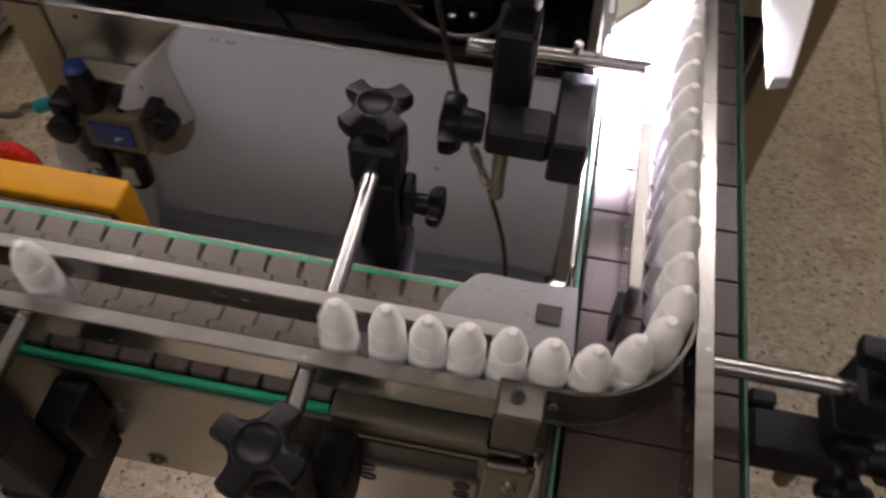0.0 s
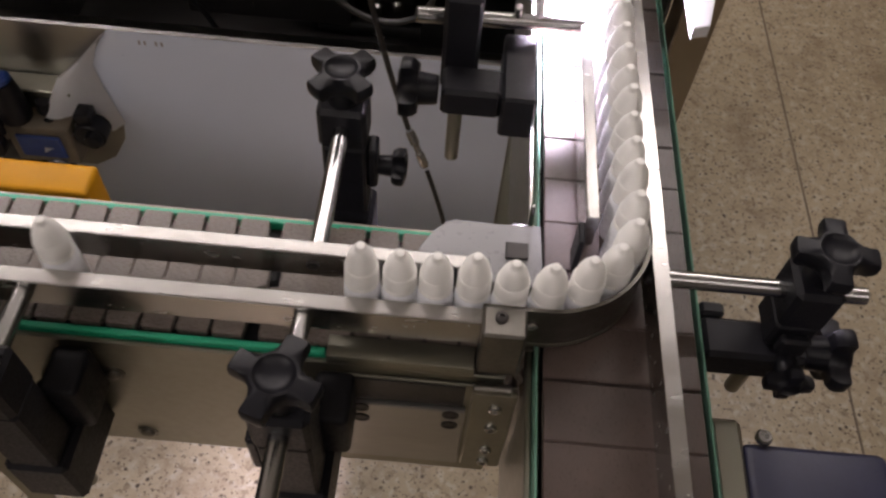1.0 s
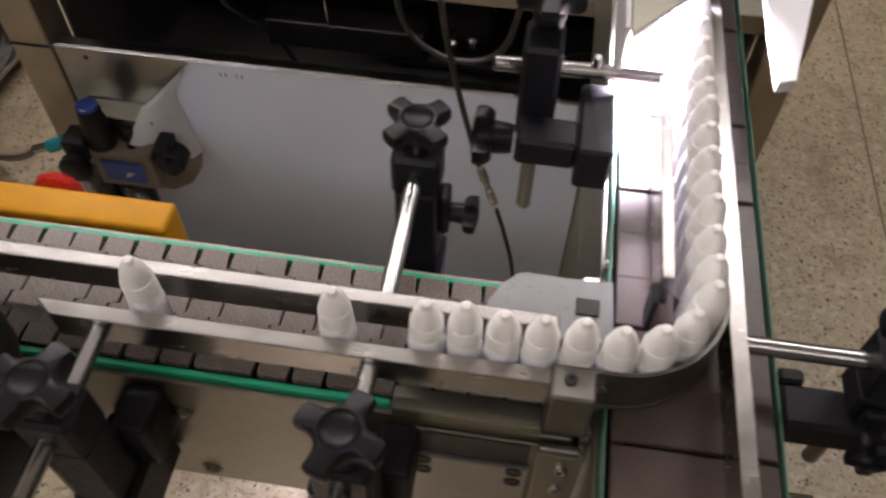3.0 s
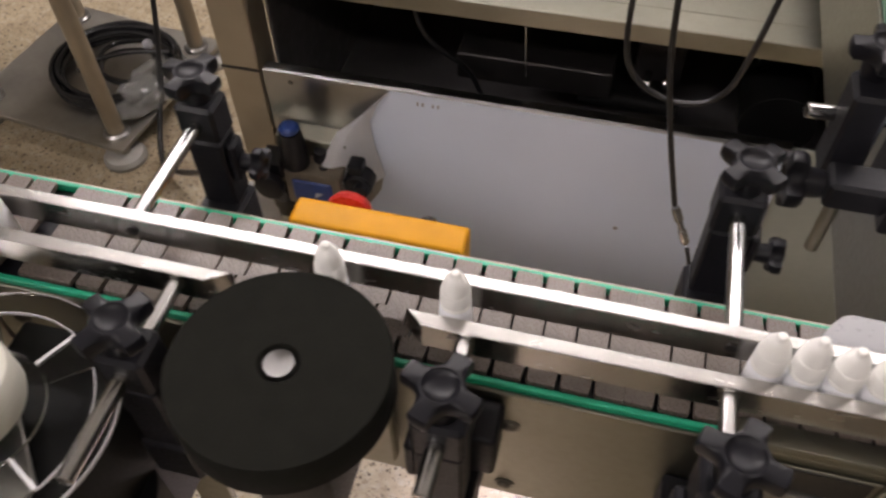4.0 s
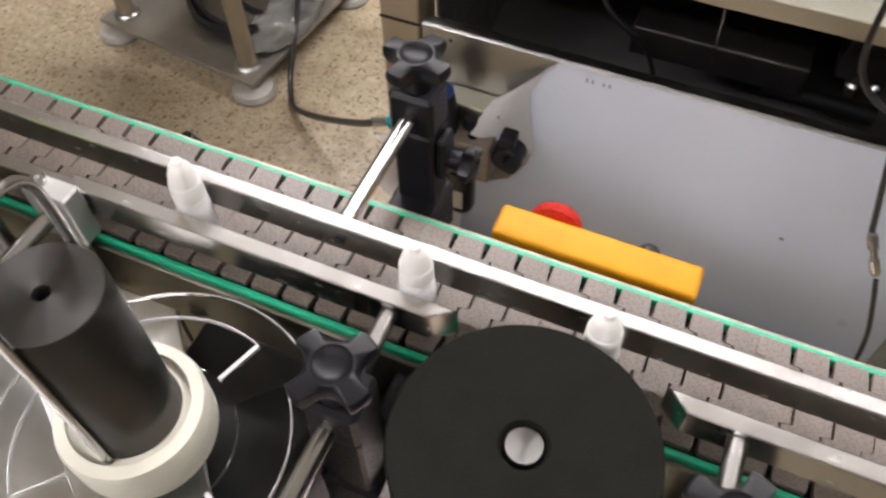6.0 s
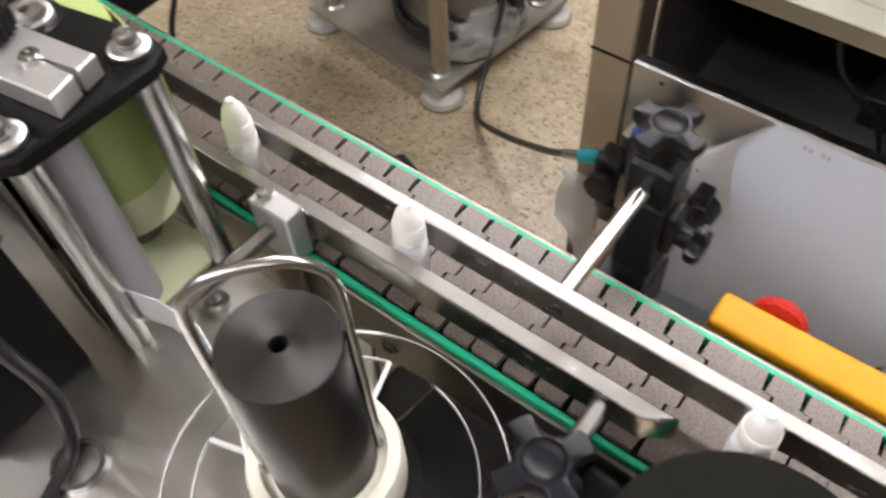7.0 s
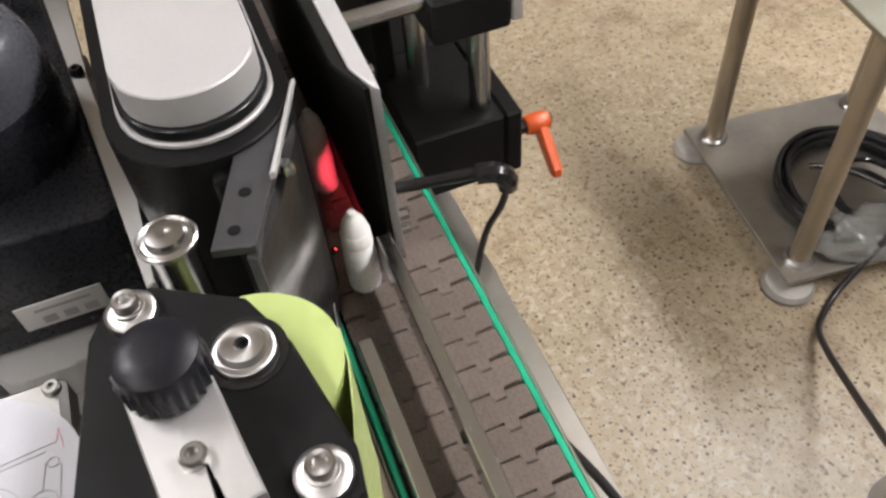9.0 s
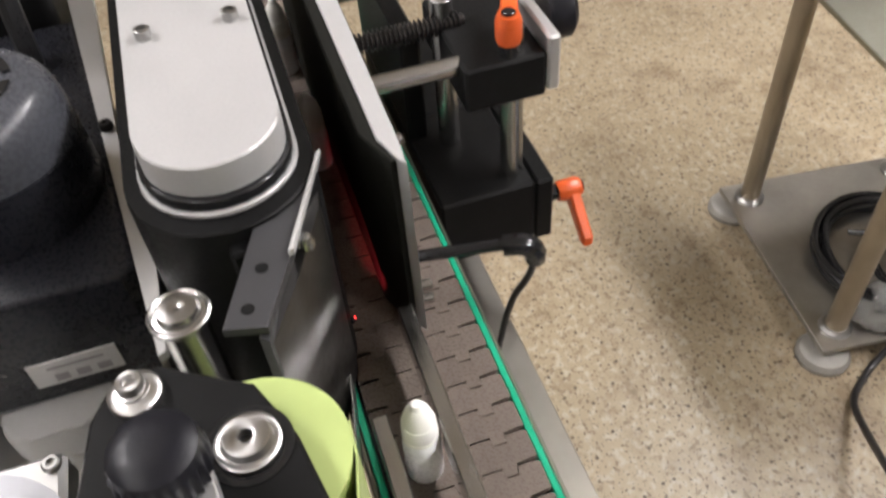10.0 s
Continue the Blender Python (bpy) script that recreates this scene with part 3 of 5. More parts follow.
def guide_bracket(m, reach=0.105, clampv=0.055, turn=0.0, top=0.972, label="black guide-rail bracket with chromed rod and star knob", stub=True, start=0.0, arm0=0.0, armz=(0.795, 0.842), armx=(-0.019, 0.019), slab=False):
    """Local x runs along the conveyor, local y away from it; the rod starts at the rail at y = start."""
    b = empty("guide_bracket", label, "bracket", "guide brackets")
    b.matrix_basis = m
    rz = 0.929
    part("rod", rod((0, start, rz), (0, reach, rz), 0.0054), CHROME, b, "chromed round rod")
    part("clamp_eye", box(-0.016, 0.016, clampv - 0.014, clampv + 0.014, rz - 0.018, rz + 0.0165, 0.003), BLACK, b)
    knob(b, Matrix.Translation((0, clampv, top)) @ Matrix.Rotation(radians(turn), 4, "Z"))
    post = box(-0.0145, 0.0145, clampv - 0.013, clampv + 0.013, armz[1], rz - 0.0182, 0.002)
    box(0.0147, 0.022, clampv - 0.009, clampv + 0.009, max(armz[1] + 0.002, 0.868), 0.906, 0.002, post)
    part("post", post, BLACK, b)
    if slab:
        part("side_clamp", box(-0.029, -0.0065, arm0, clampv - 0.0135, 0.8425, 0.8885, 0.004), BLACK, b, "black clamp slab on the side plate")
    else:
        lock = new("lock_knob", SMALLKNOB)
        lock.matrix_basis = pose(0.042, clampv, 0.884, 0, 90, 0)
        lock.parent = b
        part("lock_screw", rod((0.0145, clampv, 0.884), (0.022, clampv, 0.884), 0.006), BLACK, b)
    part("arm", box(*armx, arm0, clampv + 0.015, *armz, 0.003), BLACK, b)
    if stub:
        part("stub_rod", rod((sum(armx) / 2, clampv - 0.01, armz[0] - 0.04), (sum(armx) / 2, clampv - 0.01, armz[0]), 0.0052), STEEL_DULL, b)
    return b


near = Matrix.Translation((0, -0.0845, 0)) @ Matrix.Rotation(PI, 4, "Z")
for xx, vv, rr, tt in ((0.052, 0.0565, 0.105, 70), (-0.102, 0.0545, 0.100, 70), (-0.291, 0.0575, 0.137, 62)):
    guide_bracket(Matrix.Translation((xx, 0, 0)) @ near, reach=rr, clampv=vv, turn=tt, arm0=0.0098, slab=True)
for xx, vv, tt, rr in ((0.053, 0.1095, 48, 0.122), (-0.342, 0.1090, 75, 0.122)):
    guide_bracket(Matrix.Translation((xx, -0.0415, 0)), reach=rr, clampv=vv, turn=tt, arm0=0.0505)
rb = guide_bracket(Matrix.Translation((0.2560, -0.037, 0)) @ Matrix.Rotation(-PI / 2, 4, "Z"), reach=0.117, clampv=0.083, turn=-6, arm0=0.0335, armz=(0.862, 0.888), armx=(-0.004, 0.024))
part("mount_tab", box(-0.014, -0.0042, 0.0335, 0.049, 0.858, 0.889, 0.002), BLACK, rb)
knob(rb, Matrix.Translation((0.010, 0.126, 0.876)) @ Matrix.Rotation(-PI / 2, 4, "X"))
# bracket with its knob turned sideways, on the cross conveyor
sb = empty("guide_bracket", "black rail bracket with sideways knob and long chromed rod", "bracket", "guide brackets")
part("mount", box(0.156, 0.1800, 0.096, 0.165, 0.893, 0.930, 0.002), BLACK, sb)
part("arm", box(0.114, 0.156, 0.098, 0.126, 0.907, 0.931, 0.003), BLACK, sb)
part("upright", box(0.112, 0.138, 0.1265, 0.160, 0.905, 0.985, 0.003), BLACK, sb)
part("rod", rod((0.092, 0.150, 0.951), (0.212, 0.172, 0.936), 0.0056), CHROME, sb, "chromed round rod")
part("stub_rod", rod((0.125, 0.111, 0.852), (0.125, 0.111, 0.907), 0.0052), STEEL_DULL, sb)
part("screw", rod((0.163, 0.163, 0.946), (0.163, 0.163, 0.9555), 0.0032), CHROME, sb)
knob(sb, pose(0.084, 0.110, 0.920, 0, -90, 0))
knob(sb, pose(0.126, 0.155, 1.012))

# ---------------------------------------------------------------- bottles
def bottle_meshes(extra):
    body = [(0, 0.0), (0.0094, 0.0), (0.0102, 0.0012), (0.0105, 0.003), (0.0105, 0.0300), (0.0101, 0.0335), (0.0090, 0.0362), (0.0076, 0.0372), (0.0074, 0.0392), (0, 0.0392)]
    e = extra
    cap = [(0, 0.0372), (0.0088, 0.0372), (0.0098, 0.0376), (0.0099, 0.0390), (0.0093, 0.0396), (0.0091, 0.0402), (0.0097, 0.0408), (0.0098, 0.0418), (0.0094, 0.0504 + e * 0.5),
           (0.0091, 0.0509 + e * 0.5), (0.0087, 0.0512 + e * 0.5), (0.0085, 0.0522 + e * 0.5), (0.0078, 0.0562 + e * 0.8), (0.0066, 0.0596 + e), (0.0051, 0.0621 + e), (0.0038, 0.0633 + e), (0.0034, 0.0638 + e),
           (0.0032, 0.0657 + e), (0.0025, 0.0668 + e), (0.0012, 0.0672 + e), (0, 0.0673 + e)]
    return finish("body", lathe(body, 28), BODY), finish("cap", lathe(cap, 28), CAP)


LOW, TALL = bottle_meshes(0.0), bottle_meshes(0.0032)


def bottle(tall):
    b = empty("dropper_bottle", "small milky dropper bottle with white pointed cap, standing on the chain", "bottle", "bottles on the conveyor")
    for me, nm in zip(TALL if tall else LOW, ("body", "cap")):
        ob = new(nm, me)
        ob.parent = b
    return b


LANE = -0.0622


def lane(u):
    """A place on the bottles' way, u metres before x = 0: straight lane, bend, cross conveyor."""
    if u <= 0.185:
        return (u, LANE)
    r = 0.0494
    if u <= 0.185 + r * PI / 2:
        a = (u - 0.185) / r
        return (0.185 + r * math.sin(a), LANE + r * (1 - math.cos(a)))
    return (0.185 + r, LANE + r + u - 0.185 - r * PI / 2)


GAP = 0.0209
FREE = [[(0.0, -0.101), (0.5, -0.175), (1.2, -0.210), (2.2, -0.36), (10.0, -1.54)],
        [(0.0, 0.064), (0.5, -0.011), (1.0, -0.088), (1.6, -0.178), (2.1, -0.203), (2.5, -0.222), (4.1, -0.455), (6.5, -0.815), (10.0, -1.33)],
        [(0.0, 0.090), (0.5, 0.085), (1.0, 0.082), (1.5, 0.078), (1.8, 0.070), (2.0, 0.053), (2.2, 0.029), (3.3, -0.130), (3.5, -0.161), (4.0, -0.193), (4.5, -0.214),
         (5.0, -0.287), (5.2, -0.318), (6.5, -0.499), (7.0, -0.567), (7.5, -0.634), (8.0, -0.706), (8.3, -0.752), (8.5, -0.780), (9.0, -0.838), (9.5, -0.945), (10.0, -1.07)],
        [(0.0, 0.111), (0.5, 0.106), (1.0, 0.103), (1.5, 0.100), (2.0, 0.089), (2.2, 0.084), (2.6, 0.068), (3.3, -0.010), (3.5, -0.038), (4.0, -0.113), (4.5, -0.178), (5.0, -0.198), (5.2, -0.206),
         (5.5, -0.228), (6.5, -0.356), (7.0, -0.431), (7.5, -0.503), (8.0, -0.579), (8.5, -0.657), (9.0, -0.742), (9.5, -0.797), (9.8, -0.868), (10.0, -0.935)],
        [(0.0, 0.131), (0.5, 0.126), (1.0, 0.123), (1.5, 0.120), (2.0, 0.109), (2.2, 0.104), (2.7, 0.088), (3.3, 0.077), (3.5, 0.077), (4.0, 0.071), (4.3, 0.058), (4.5, 0.043), (5.0, -0.037), (5.2, -0.068),
         (5.9, -0.172), (6.3, -0.192), (6.5, -0.200), (7.0, -0.222), (7.5, -0.283), (8.5, -0.433), (9.5, -0.583), (10.0, -0.656)]]
QUEUE = [(0.0, 0.152), (0.5, 0.147), (1.0, 0.144), (1.5, 0.141), (2.0, 0.130), (2.2, 0.125), (2.7, 0.109), (3.3, 0.098), (3.5, 0.098), (4.0, 0.092), (4.5, 0.080), (5.2, 0.075), (6.2, 0.070)]
TALLS = (2, 5, 8, 12, 15, 19)
bottles = []
for k, rows in enumerate(FREE):
    b = bottle(k in TALLS)
    bottles.append((b, [(t, (u, LANE)) for t, u in rows]))
for k in range(22):
    b = bottle(k + 5 in TALLS)
    rows = [(t, lane(u + GAP * k)) for t, u in QUEUE]
    if k == 0:
        rows += [(7.0, (-0.05, LANE)), (8.0, (-0.172, LANE)), (8.8, (-0.21, LANE)), (10.0, (-0.37, LANE))]
    else:
        rows += [(8.0, lane(QUEUE[-1][1] + GAP * (k - 1) + 0.003)), (10.0, lane(QUEUE[-1][1] + GAP * (k - 1) - 0.02))]
    bottles.append((b, rows))
for b, rows in bottles:
    b.location = (*rows[0][1], BELT)

# ---------------------------------------------------------------- separating wheel
WHEEL_AT = (-0.196, -0.1375, 0.0)
wheel = empty("separating_wheel", "black foam separating wheel with a bright steel hub beside the lane", "wheel", at=WHEEL_AT)
part("foam_disc", lathe([(0.010, 0.9240), (0.0635, 0.9240), (0.0645, 0.9255), (0.0645, 0.9530), (0.0636, 0.9545), (0.0125, 0.9545), (0.0115, 0.9530), (0.010, 0.9500), (0.010, 0.9240)], 72), FOAM, wheel)
part("hub", lathe([(0, 0.90), (0.0098, 0.90), (0.0098, 0.9525), (0.0088, 0.9540), (0, 0.9532)], 36), TURNED, wheel, "bright turned steel hub")
part("plate", lathe([(0.0098, 0.9195), (0.05, 0.9195), (0.05, 0.9238), (0.0098, 0.9238)], 48), DARKSTEEL, wheel)
wm = empty("wheel_motor", "black motor under the separating wheel on a steel bracket", "motor", at=WHEEL_AT)
part("body", box(-0.028, 0.028, -0.028, 0.028, 0.80, 0.905, 0.004), ANOD, wm)
part("collar", lathe([(0, 0.905), (0.02, 0.905), (0.02, 0.9), (0.014, 0.919), (0, 0.919)], 24), STEEL_DULL, wm)
part("bracket", box(-0.05, 0.05, 0.0285, 0.0400, 0.79, 0.86, 0.002), STEEL_DULL, wm)
part("cable", sweep([(0.01, -0.026, 0.81), (0.02, -0.06, 0.78), (0.04, -0.08, 0.6), (0.02, -0.05, 0.4)], 0.004), RUBBER, wm)

# ---------------------------------------------------------------- e-stop box
es = empty("stop_button_box", "yellow stop-button box with a red mushroom button", "button box")
part("base", box(-0.281, -0.132, 0.0128, 0.0432, 0.785, 0.846, 0.003), GREYCAST, es, "dark grey base")
part("cover", box(-0.2795, -0.1335, 0.0434, 0.0725, 0.783, 0.8500, 0.004), YELLOW, es, "bright yellow cover")
part("button", lathe([(0, 0), (0.010, 0), (0.010, 0.010), (0.0195, 0.013), (0.0205, 0.017), (0.018, 0.022), (0.010, 0.0245), (0, 0.025)], 32,
                     Matrix.Translation((-0.243, 0.0725, 0.822)) @ Matrix.Rotation(-PI / 2, 4, "X")), RED, es, "red mushroom stop button")
part("gland", lathe([(0, 0), (0.009, 0), (0.009, 0.012), (0.006, 0.016), (0, 0.016)], 20, Matrix.Translation((-0.172, 0.0725, 0.828)) @ Matrix.Rotation(-PI / 2, 4, "X")), KNOB, es)
# ---------------------------------------------------------------- paper rewinding reel
REEL = (-0.3790, -0.1910, 0.0)
tray = empty("label_machine_tray", "brushed steel tray plate carrying the labelling head", "tray")
part("plate", prism([(-0.95, -0.112), (-0.424, -0.112), (-0.330, -0.215), (-0.330, -0.50), (-0.95, -0.50)], 0.884, 0.889, 0.0008), TRAYSTEEL, tray)
part("front_lip", box(-0.95, -0.424, -0.1135, -0.1100, 0.84, 0.884, 0.0008), TRAYSTEEL, tray)
part("column", box(-0.75, -0.55, -0.45, -0.25, FLOOR, 0.884, 0.004), STEEL_DULL, tray)
part("cap_hole", lathe([(0.012, 0.889), (0.015, 0.889), (0.015, 0.894), (0.012, 0.894), (0.012, 0.889)], 24, Matrix.Translation((-0.505, -0.262, 0))), CHROME, tray)
reel = empty("rewinding_reel", "dark reel hub with chromed bail and cream paper coil", "reel", at=REEL)
part("hub", lathe([(0, 0.90), (0.0245, 0.90), (0.0245, 1.0505), (0.0238, 1.0515), (0.0038, 1.0515), (0.0030, 1.0500), (0.0030, 1.035), (0, 1.035)], 48), TURNEDDARK, reel, "dark turned steel hub")
bail = [(0.0262, 0, z) for z in (0.945, 0.99, 1.04, 1.072)] + [(0.0262 * math.cos(a) ** 0.75, 0, 1.078 + 0.023 * math.sin(a)) for a in (0.25, 0.55, 0.9, 1.25)]
bail += [(0, 0, 1.1012)] + [(-x, y, z) for x, y, z in bail[::-1]]
part("bail", sweep(bail, 0.0023, 12), CHROME, reel, "chromed bent-wire bail")
part("paper_coil", lathe([(0.0250, 0.918), (0.036, 0.918), (0.0372, 0.922), (0.0372, 0.944), (0.036, 0.948), (0.0300, 0.949), (0.0297, 0.9455), (0.0250, 0.9455), (0.0250, 0.918)], 48), CREAM, reel, "cream coil of wound backing paper")


def ring(r0, r1, z0, z1, n=64):
    return lathe([(r0, z0), (r1, z0), (r1, z1), (r0, z1), (r0, z0)], n)


part("disc_rim", ring(0.072, 0.088, 0.9085, 0.9110), ACRYLIC, reel, "clear acrylic disc rim")
part("disc_hub", ring(0.0250, 0.044, 0.9085, 0.9110), ACRYLIC, reel, "clear acrylic disc hub")
# opaque white ribbons stand in for light caught by the acrylic edges
part("rim_edge", ribbon(arc(0, 0, 0.0884, 0, 360, 72), 0.9083, 0.9112, 0.0006), WHITEPLATE, reel, "white band painted as the glint on the disc's rim")
for k in range(4):
    part("disc_spoke", prism([(0.0445, -0.008), (0.0715, -0.014), (0.0715, 0.014), (0.0445, 0.008)], 0.9086, 0.9109, 0.0002, None, Matrix.Rotation(radians(45 + 90 * k), 4, "Z")), ACRYLIC, reel, "clear acrylic spoke")
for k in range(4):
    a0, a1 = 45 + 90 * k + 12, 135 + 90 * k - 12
    part("window_edge", ribbon([(0.0725 * math.cos(radians(a)), 0.0725 * math.sin(radians(a))) for a in [a0 + (a1 - a0) * i / 12 for i in range(13)]], 0.9080, 0.9112, 0.0004), WHITEPLATE, reel, "white strip painted as the glint on the disc's cut edge")
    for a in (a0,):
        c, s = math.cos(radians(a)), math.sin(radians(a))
        part("window_edge", ribbon([(0.0445 * c, 0.0445 * s), (0.072 * c, 0.072 * s)], 0.9080, 0.9112, 0.0024), WHITEPLATE, reel, "white strip painted as the glint on the disc's cut edge")
part("spindle", rod((0, 0, 0.8895), (0, 0, 0.9), 0.012), STEEL_DULL, reel)
rm = empty("reel_motor", "black reel motor and gearbox below the clear disc", "motor", at=REEL)
part("gearbox", box(-0.03, 0.064, -0.06, 0.084, 0.70, 0.880, 0.004), ANOD, rm)
part("body", rod((0.04, 0.01, 0.60), (0.04, 0.01, 0.788), 0.036, 32), ANOD, rm)

# ---------------------------------------------------------------- labelling head
HEAD = empty("labelling_head", "black labelling head with yellow-green label web on upright rollers", "label machine")
top = [(-0.650, -0.163), (-0.646, -0.182), (-0.632, -0.190), (-0.556, -0.203), (-0.535, -0.204), (-0.527, -0.195), (-0.525, -0.120), (-0.532, -0.108), (-0.548, -0.106), (-0.600, -0.116), (-0.628, -0.128)]
part("top_plate", prism(top, 1.050, 1.0600, 0.0015), ANOD, HEAD, "black anodised top plate")


def nut(x, y, r=0.0105):
    m = Matrix.Translation((x, y, 1.0602))
    n = lathe([(0, 0), (r, 0), (r, 0.0030), (r * 0.9, 0.0040), (r * 0.6, 0.0045), (r * 0.60, 0.0060), (r * 0.50, 0.0062), (r * 0.50, 0.0100), (r * 0.45, 0.0108), (r * 0.28, 0.0108), (r * 0.24, 0.0080), (0, 0.0080)], 30, m)
    part("post_nut", n, NUT, HEAD, "bright turned steel nut")


for x, y in ((-0.541, -0.190), (-0.541, -0.1195), (-0.637, -0.1715)):
    nut(x, y)
    part("post", rod((x, y, 0.8895), (x, y, 1.050), 0.0078, 24), CHROME, HEAD, "round steel post")
part("roller_nut", lathe([(0, 0), (0.0125, 0), (0.0125, 0.0030), (0.0118, 0.0036), (0.0098, 0.0038), (0.0086, 0.0066), (0.0040, 0.0072), (0.0029, 0.0068), (0.0027, 0.001), (0, 0.001)], 32, Matrix.Translation((-0.601, -0.1335, 1.0602))), NUT, HEAD, "large bright roller nut")
part("nut_recess", lathe([(0.0128, 1.0601), (0.0165, 1.0601), (0.0165, 1.0606), (0.0128, 1.0606), (0.0128, 1.0601)], 36, Matrix.Translation((-0.601, -0.1335, 0))), GLOSSBLACK, HEAD, "dark ring round the nut")
part("nut_hole", lathe([(0, 1.0613), (0.0026, 1.0613), (0.0026, 1.0640), (0, 1.0640)], 18, Matrix.Translation((-0.601, -0.1335, 0))), GLOSSBLACK, HEAD, "dark socket")
part("clamp_arm", prism([(-0.603, -0.1745), (-0.598, -0.150), (-0.592, -0.1465), (-0.537, -0.138), (-0.5345, -0.1500), (-0.5560, -0.1530), (-0.5558, -0.1555), (-0.5340, -0.1525), (-0.5300, -0.1680), (-0.590, -0.1770)], 1.0604, 1.0735, 0.0008), ALU, HEAD, "slotted aluminium clamp arm")
part("arm_screw", screw_head(0.0050, 0.0045), CHROME, HEAD, m=pose(-0.557, -0.157, 1.0735))
kb = bmesh.new()
rings = []
for z, rr, flute in ((0.0, 0.0140, 0.0), (0.001, 0.0158, 0.05), (0.0115, 0.0160, 0.05), (0.0130, 0.0158, 0.0), (0.0170, 0.0150, 0.0), (0.0195, 0.0115, 0.0), (0.0203, 0.006, 0.0)):
    rings.append([kb.verts.new((-0.591 + rr * (1 + flute * math.cos(24 * 2 * PI * i / 144)) * math.cos(2 * PI * i / 144), -0.1600 + rr * (1 + flute * math.cos(24 * 2 * PI * i / 144)) * math.sin(2 * PI * i / 144), 1.0738 + z)) for i in range(144)])
for a, b in zip(rings, rings[1:]):
    for i in range(144):
        kb.faces.new((a[i], a[(i + 1) % 144], b[(i + 1) % 144], b[i]))
kb.faces.new(rings[-1])
kb.faces.new(rings[0][::-1])
part("adjusting_knob", kb, KNOB, HEAD, "glossy black fluted adjusting knob")
part("grey_roller", rod((-0.5625, -0.1700, 0.895), (-0.5625, -0.1700, 1.049), 0.0150, 32), GREYROLL, HEAD, "grey rubber roller")
DRUM = Matrix.Translation((-0.602, -0.1335, 0))
part("web_drum", lathe([(0, 0.955), (0.0362, 0.955), (0.0362, 1.0485), (0, 1.0485)], 56, DRUM), LABELGREEN, HEAD, "drum wrapped in yellow-green label web")
part("drum_base", lathe([(0, 0.925), (0.0356, 0.925), (0.0356, 0.9548), (0, 0.9548)], 56, DRUM), PALEWEB, HEAD, "pale lower band of the drum")
part("drum_axle", rod((-0.602, -0.1335, 0.8895), (-0.602, -0.1335, 0.925), 0.014), STEEL_DULL, HEAD)
part("web", ribbon([(-0.606, -0.0969), (-0.590, -0.0978), (-0.566, -0.1030), (-0.541, -0.1100)], 0.955, 1.0485, 0.0007), LABELGREEN, HEAD, "yellow-green label web leaving the drum")
part("web", ribbon([(-0.6300, -0.1560), (-0.6120, -0.1690), (-0.5920, -0.1820), (-0.5700, -0.1855)], 0.895, 1.0485, 0.0007), LABELGREEN, HEAD, "yellow-green label web running behind the roller")
part("side_sheet", ribbon([(-0.6500, -0.1760), (-0.5850, -0.1955), (-0.5560, -0.1985)], 0.890, 1.0490, 0.0010), STEEL_DULL, HEAD, "thin steel side sheet")
part("guide_sheet", ribbon([(-0.560, -0.1160), (-0.594, -0.1100), (-0.692, -0.0920), (-0.785, -0.0770)], 0.893, 0.921, 0.0009), STEEL, HEAD, "thin bright guide sheet beside the lane")
part("base_nut", screw_head(0.008, 0.007), CHROME, HEAD, m=pose(-0.520, -0.145, 0.8892))
part("web_floor", box(-0.640, -0.545, -0.185, -0.115, 0.8892, 0.893, 0.0005), PALEWEB, HEAD, "pale greenish web tail on the tray")
# white paper tail from the roller to the reel
thing("paper_tail", ribbon([(-0.556, -0.1865), (-0.520, -0.1760), (-0.488, -0.1740), (-0.446, -0.1900), (-0.409, -0.2155)], 0.905, 0.9340, 0.0006), FLAP, "white backing-paper tail running to the reel", "paper strip")
# small clamp with rod on the near rail
rc = empty("rail_clamp", "square steel rail clamp with a round rod and screw", "clamp")
part("block", box(-0.520, -0.4895, -0.1015, -0.0865, 0.905, 0.9475, 0.0012), ALU, rc)
part("rod", rod((-0.505, -0.1018, 0.930), (-0.507, -0.170, 0.930), 0.0055), CHROME, rc)
part("screw", screw_head(0.005, 0.004), CHROME, rc, m=pose(-0.513, -0.093, 0.9475))
part("foot", box(-0.518, -0.4915, -0.1010, -0.0975, 0.840, 0.905, 0.001), STEEL_DULL, rc)
# steel-topped guide roller
dr = empty("guide_roller", "bright steel guide roller with a turned cap", "roller")
part("roller", rod((-0.680, -0.1535, 0.92), (-0.680, -0.1535, 1.050), 0.0105, 32), CHROME, dr)
part("cap", lathe([(0, 0), (0.0135, 0), (0.0140, 0.0008), (0.0140, 0.0030), (0.0130, 0.0036), (0.0115, 0.0022), (0.0098, 0.0026), (0.0085, 0.0060), (0.0050, 0.0068), (0.0012, 0.0068), (0, 0.006)], 36, Matrix.Translation((-0.680, -0.1535, 1.0502))), CHROME, dr, "turned steel cap")
part("foot", box(-0.695, -0.665, -0.168, -0.139, 0.889, 0.92, 0.002), ANOD, dr)
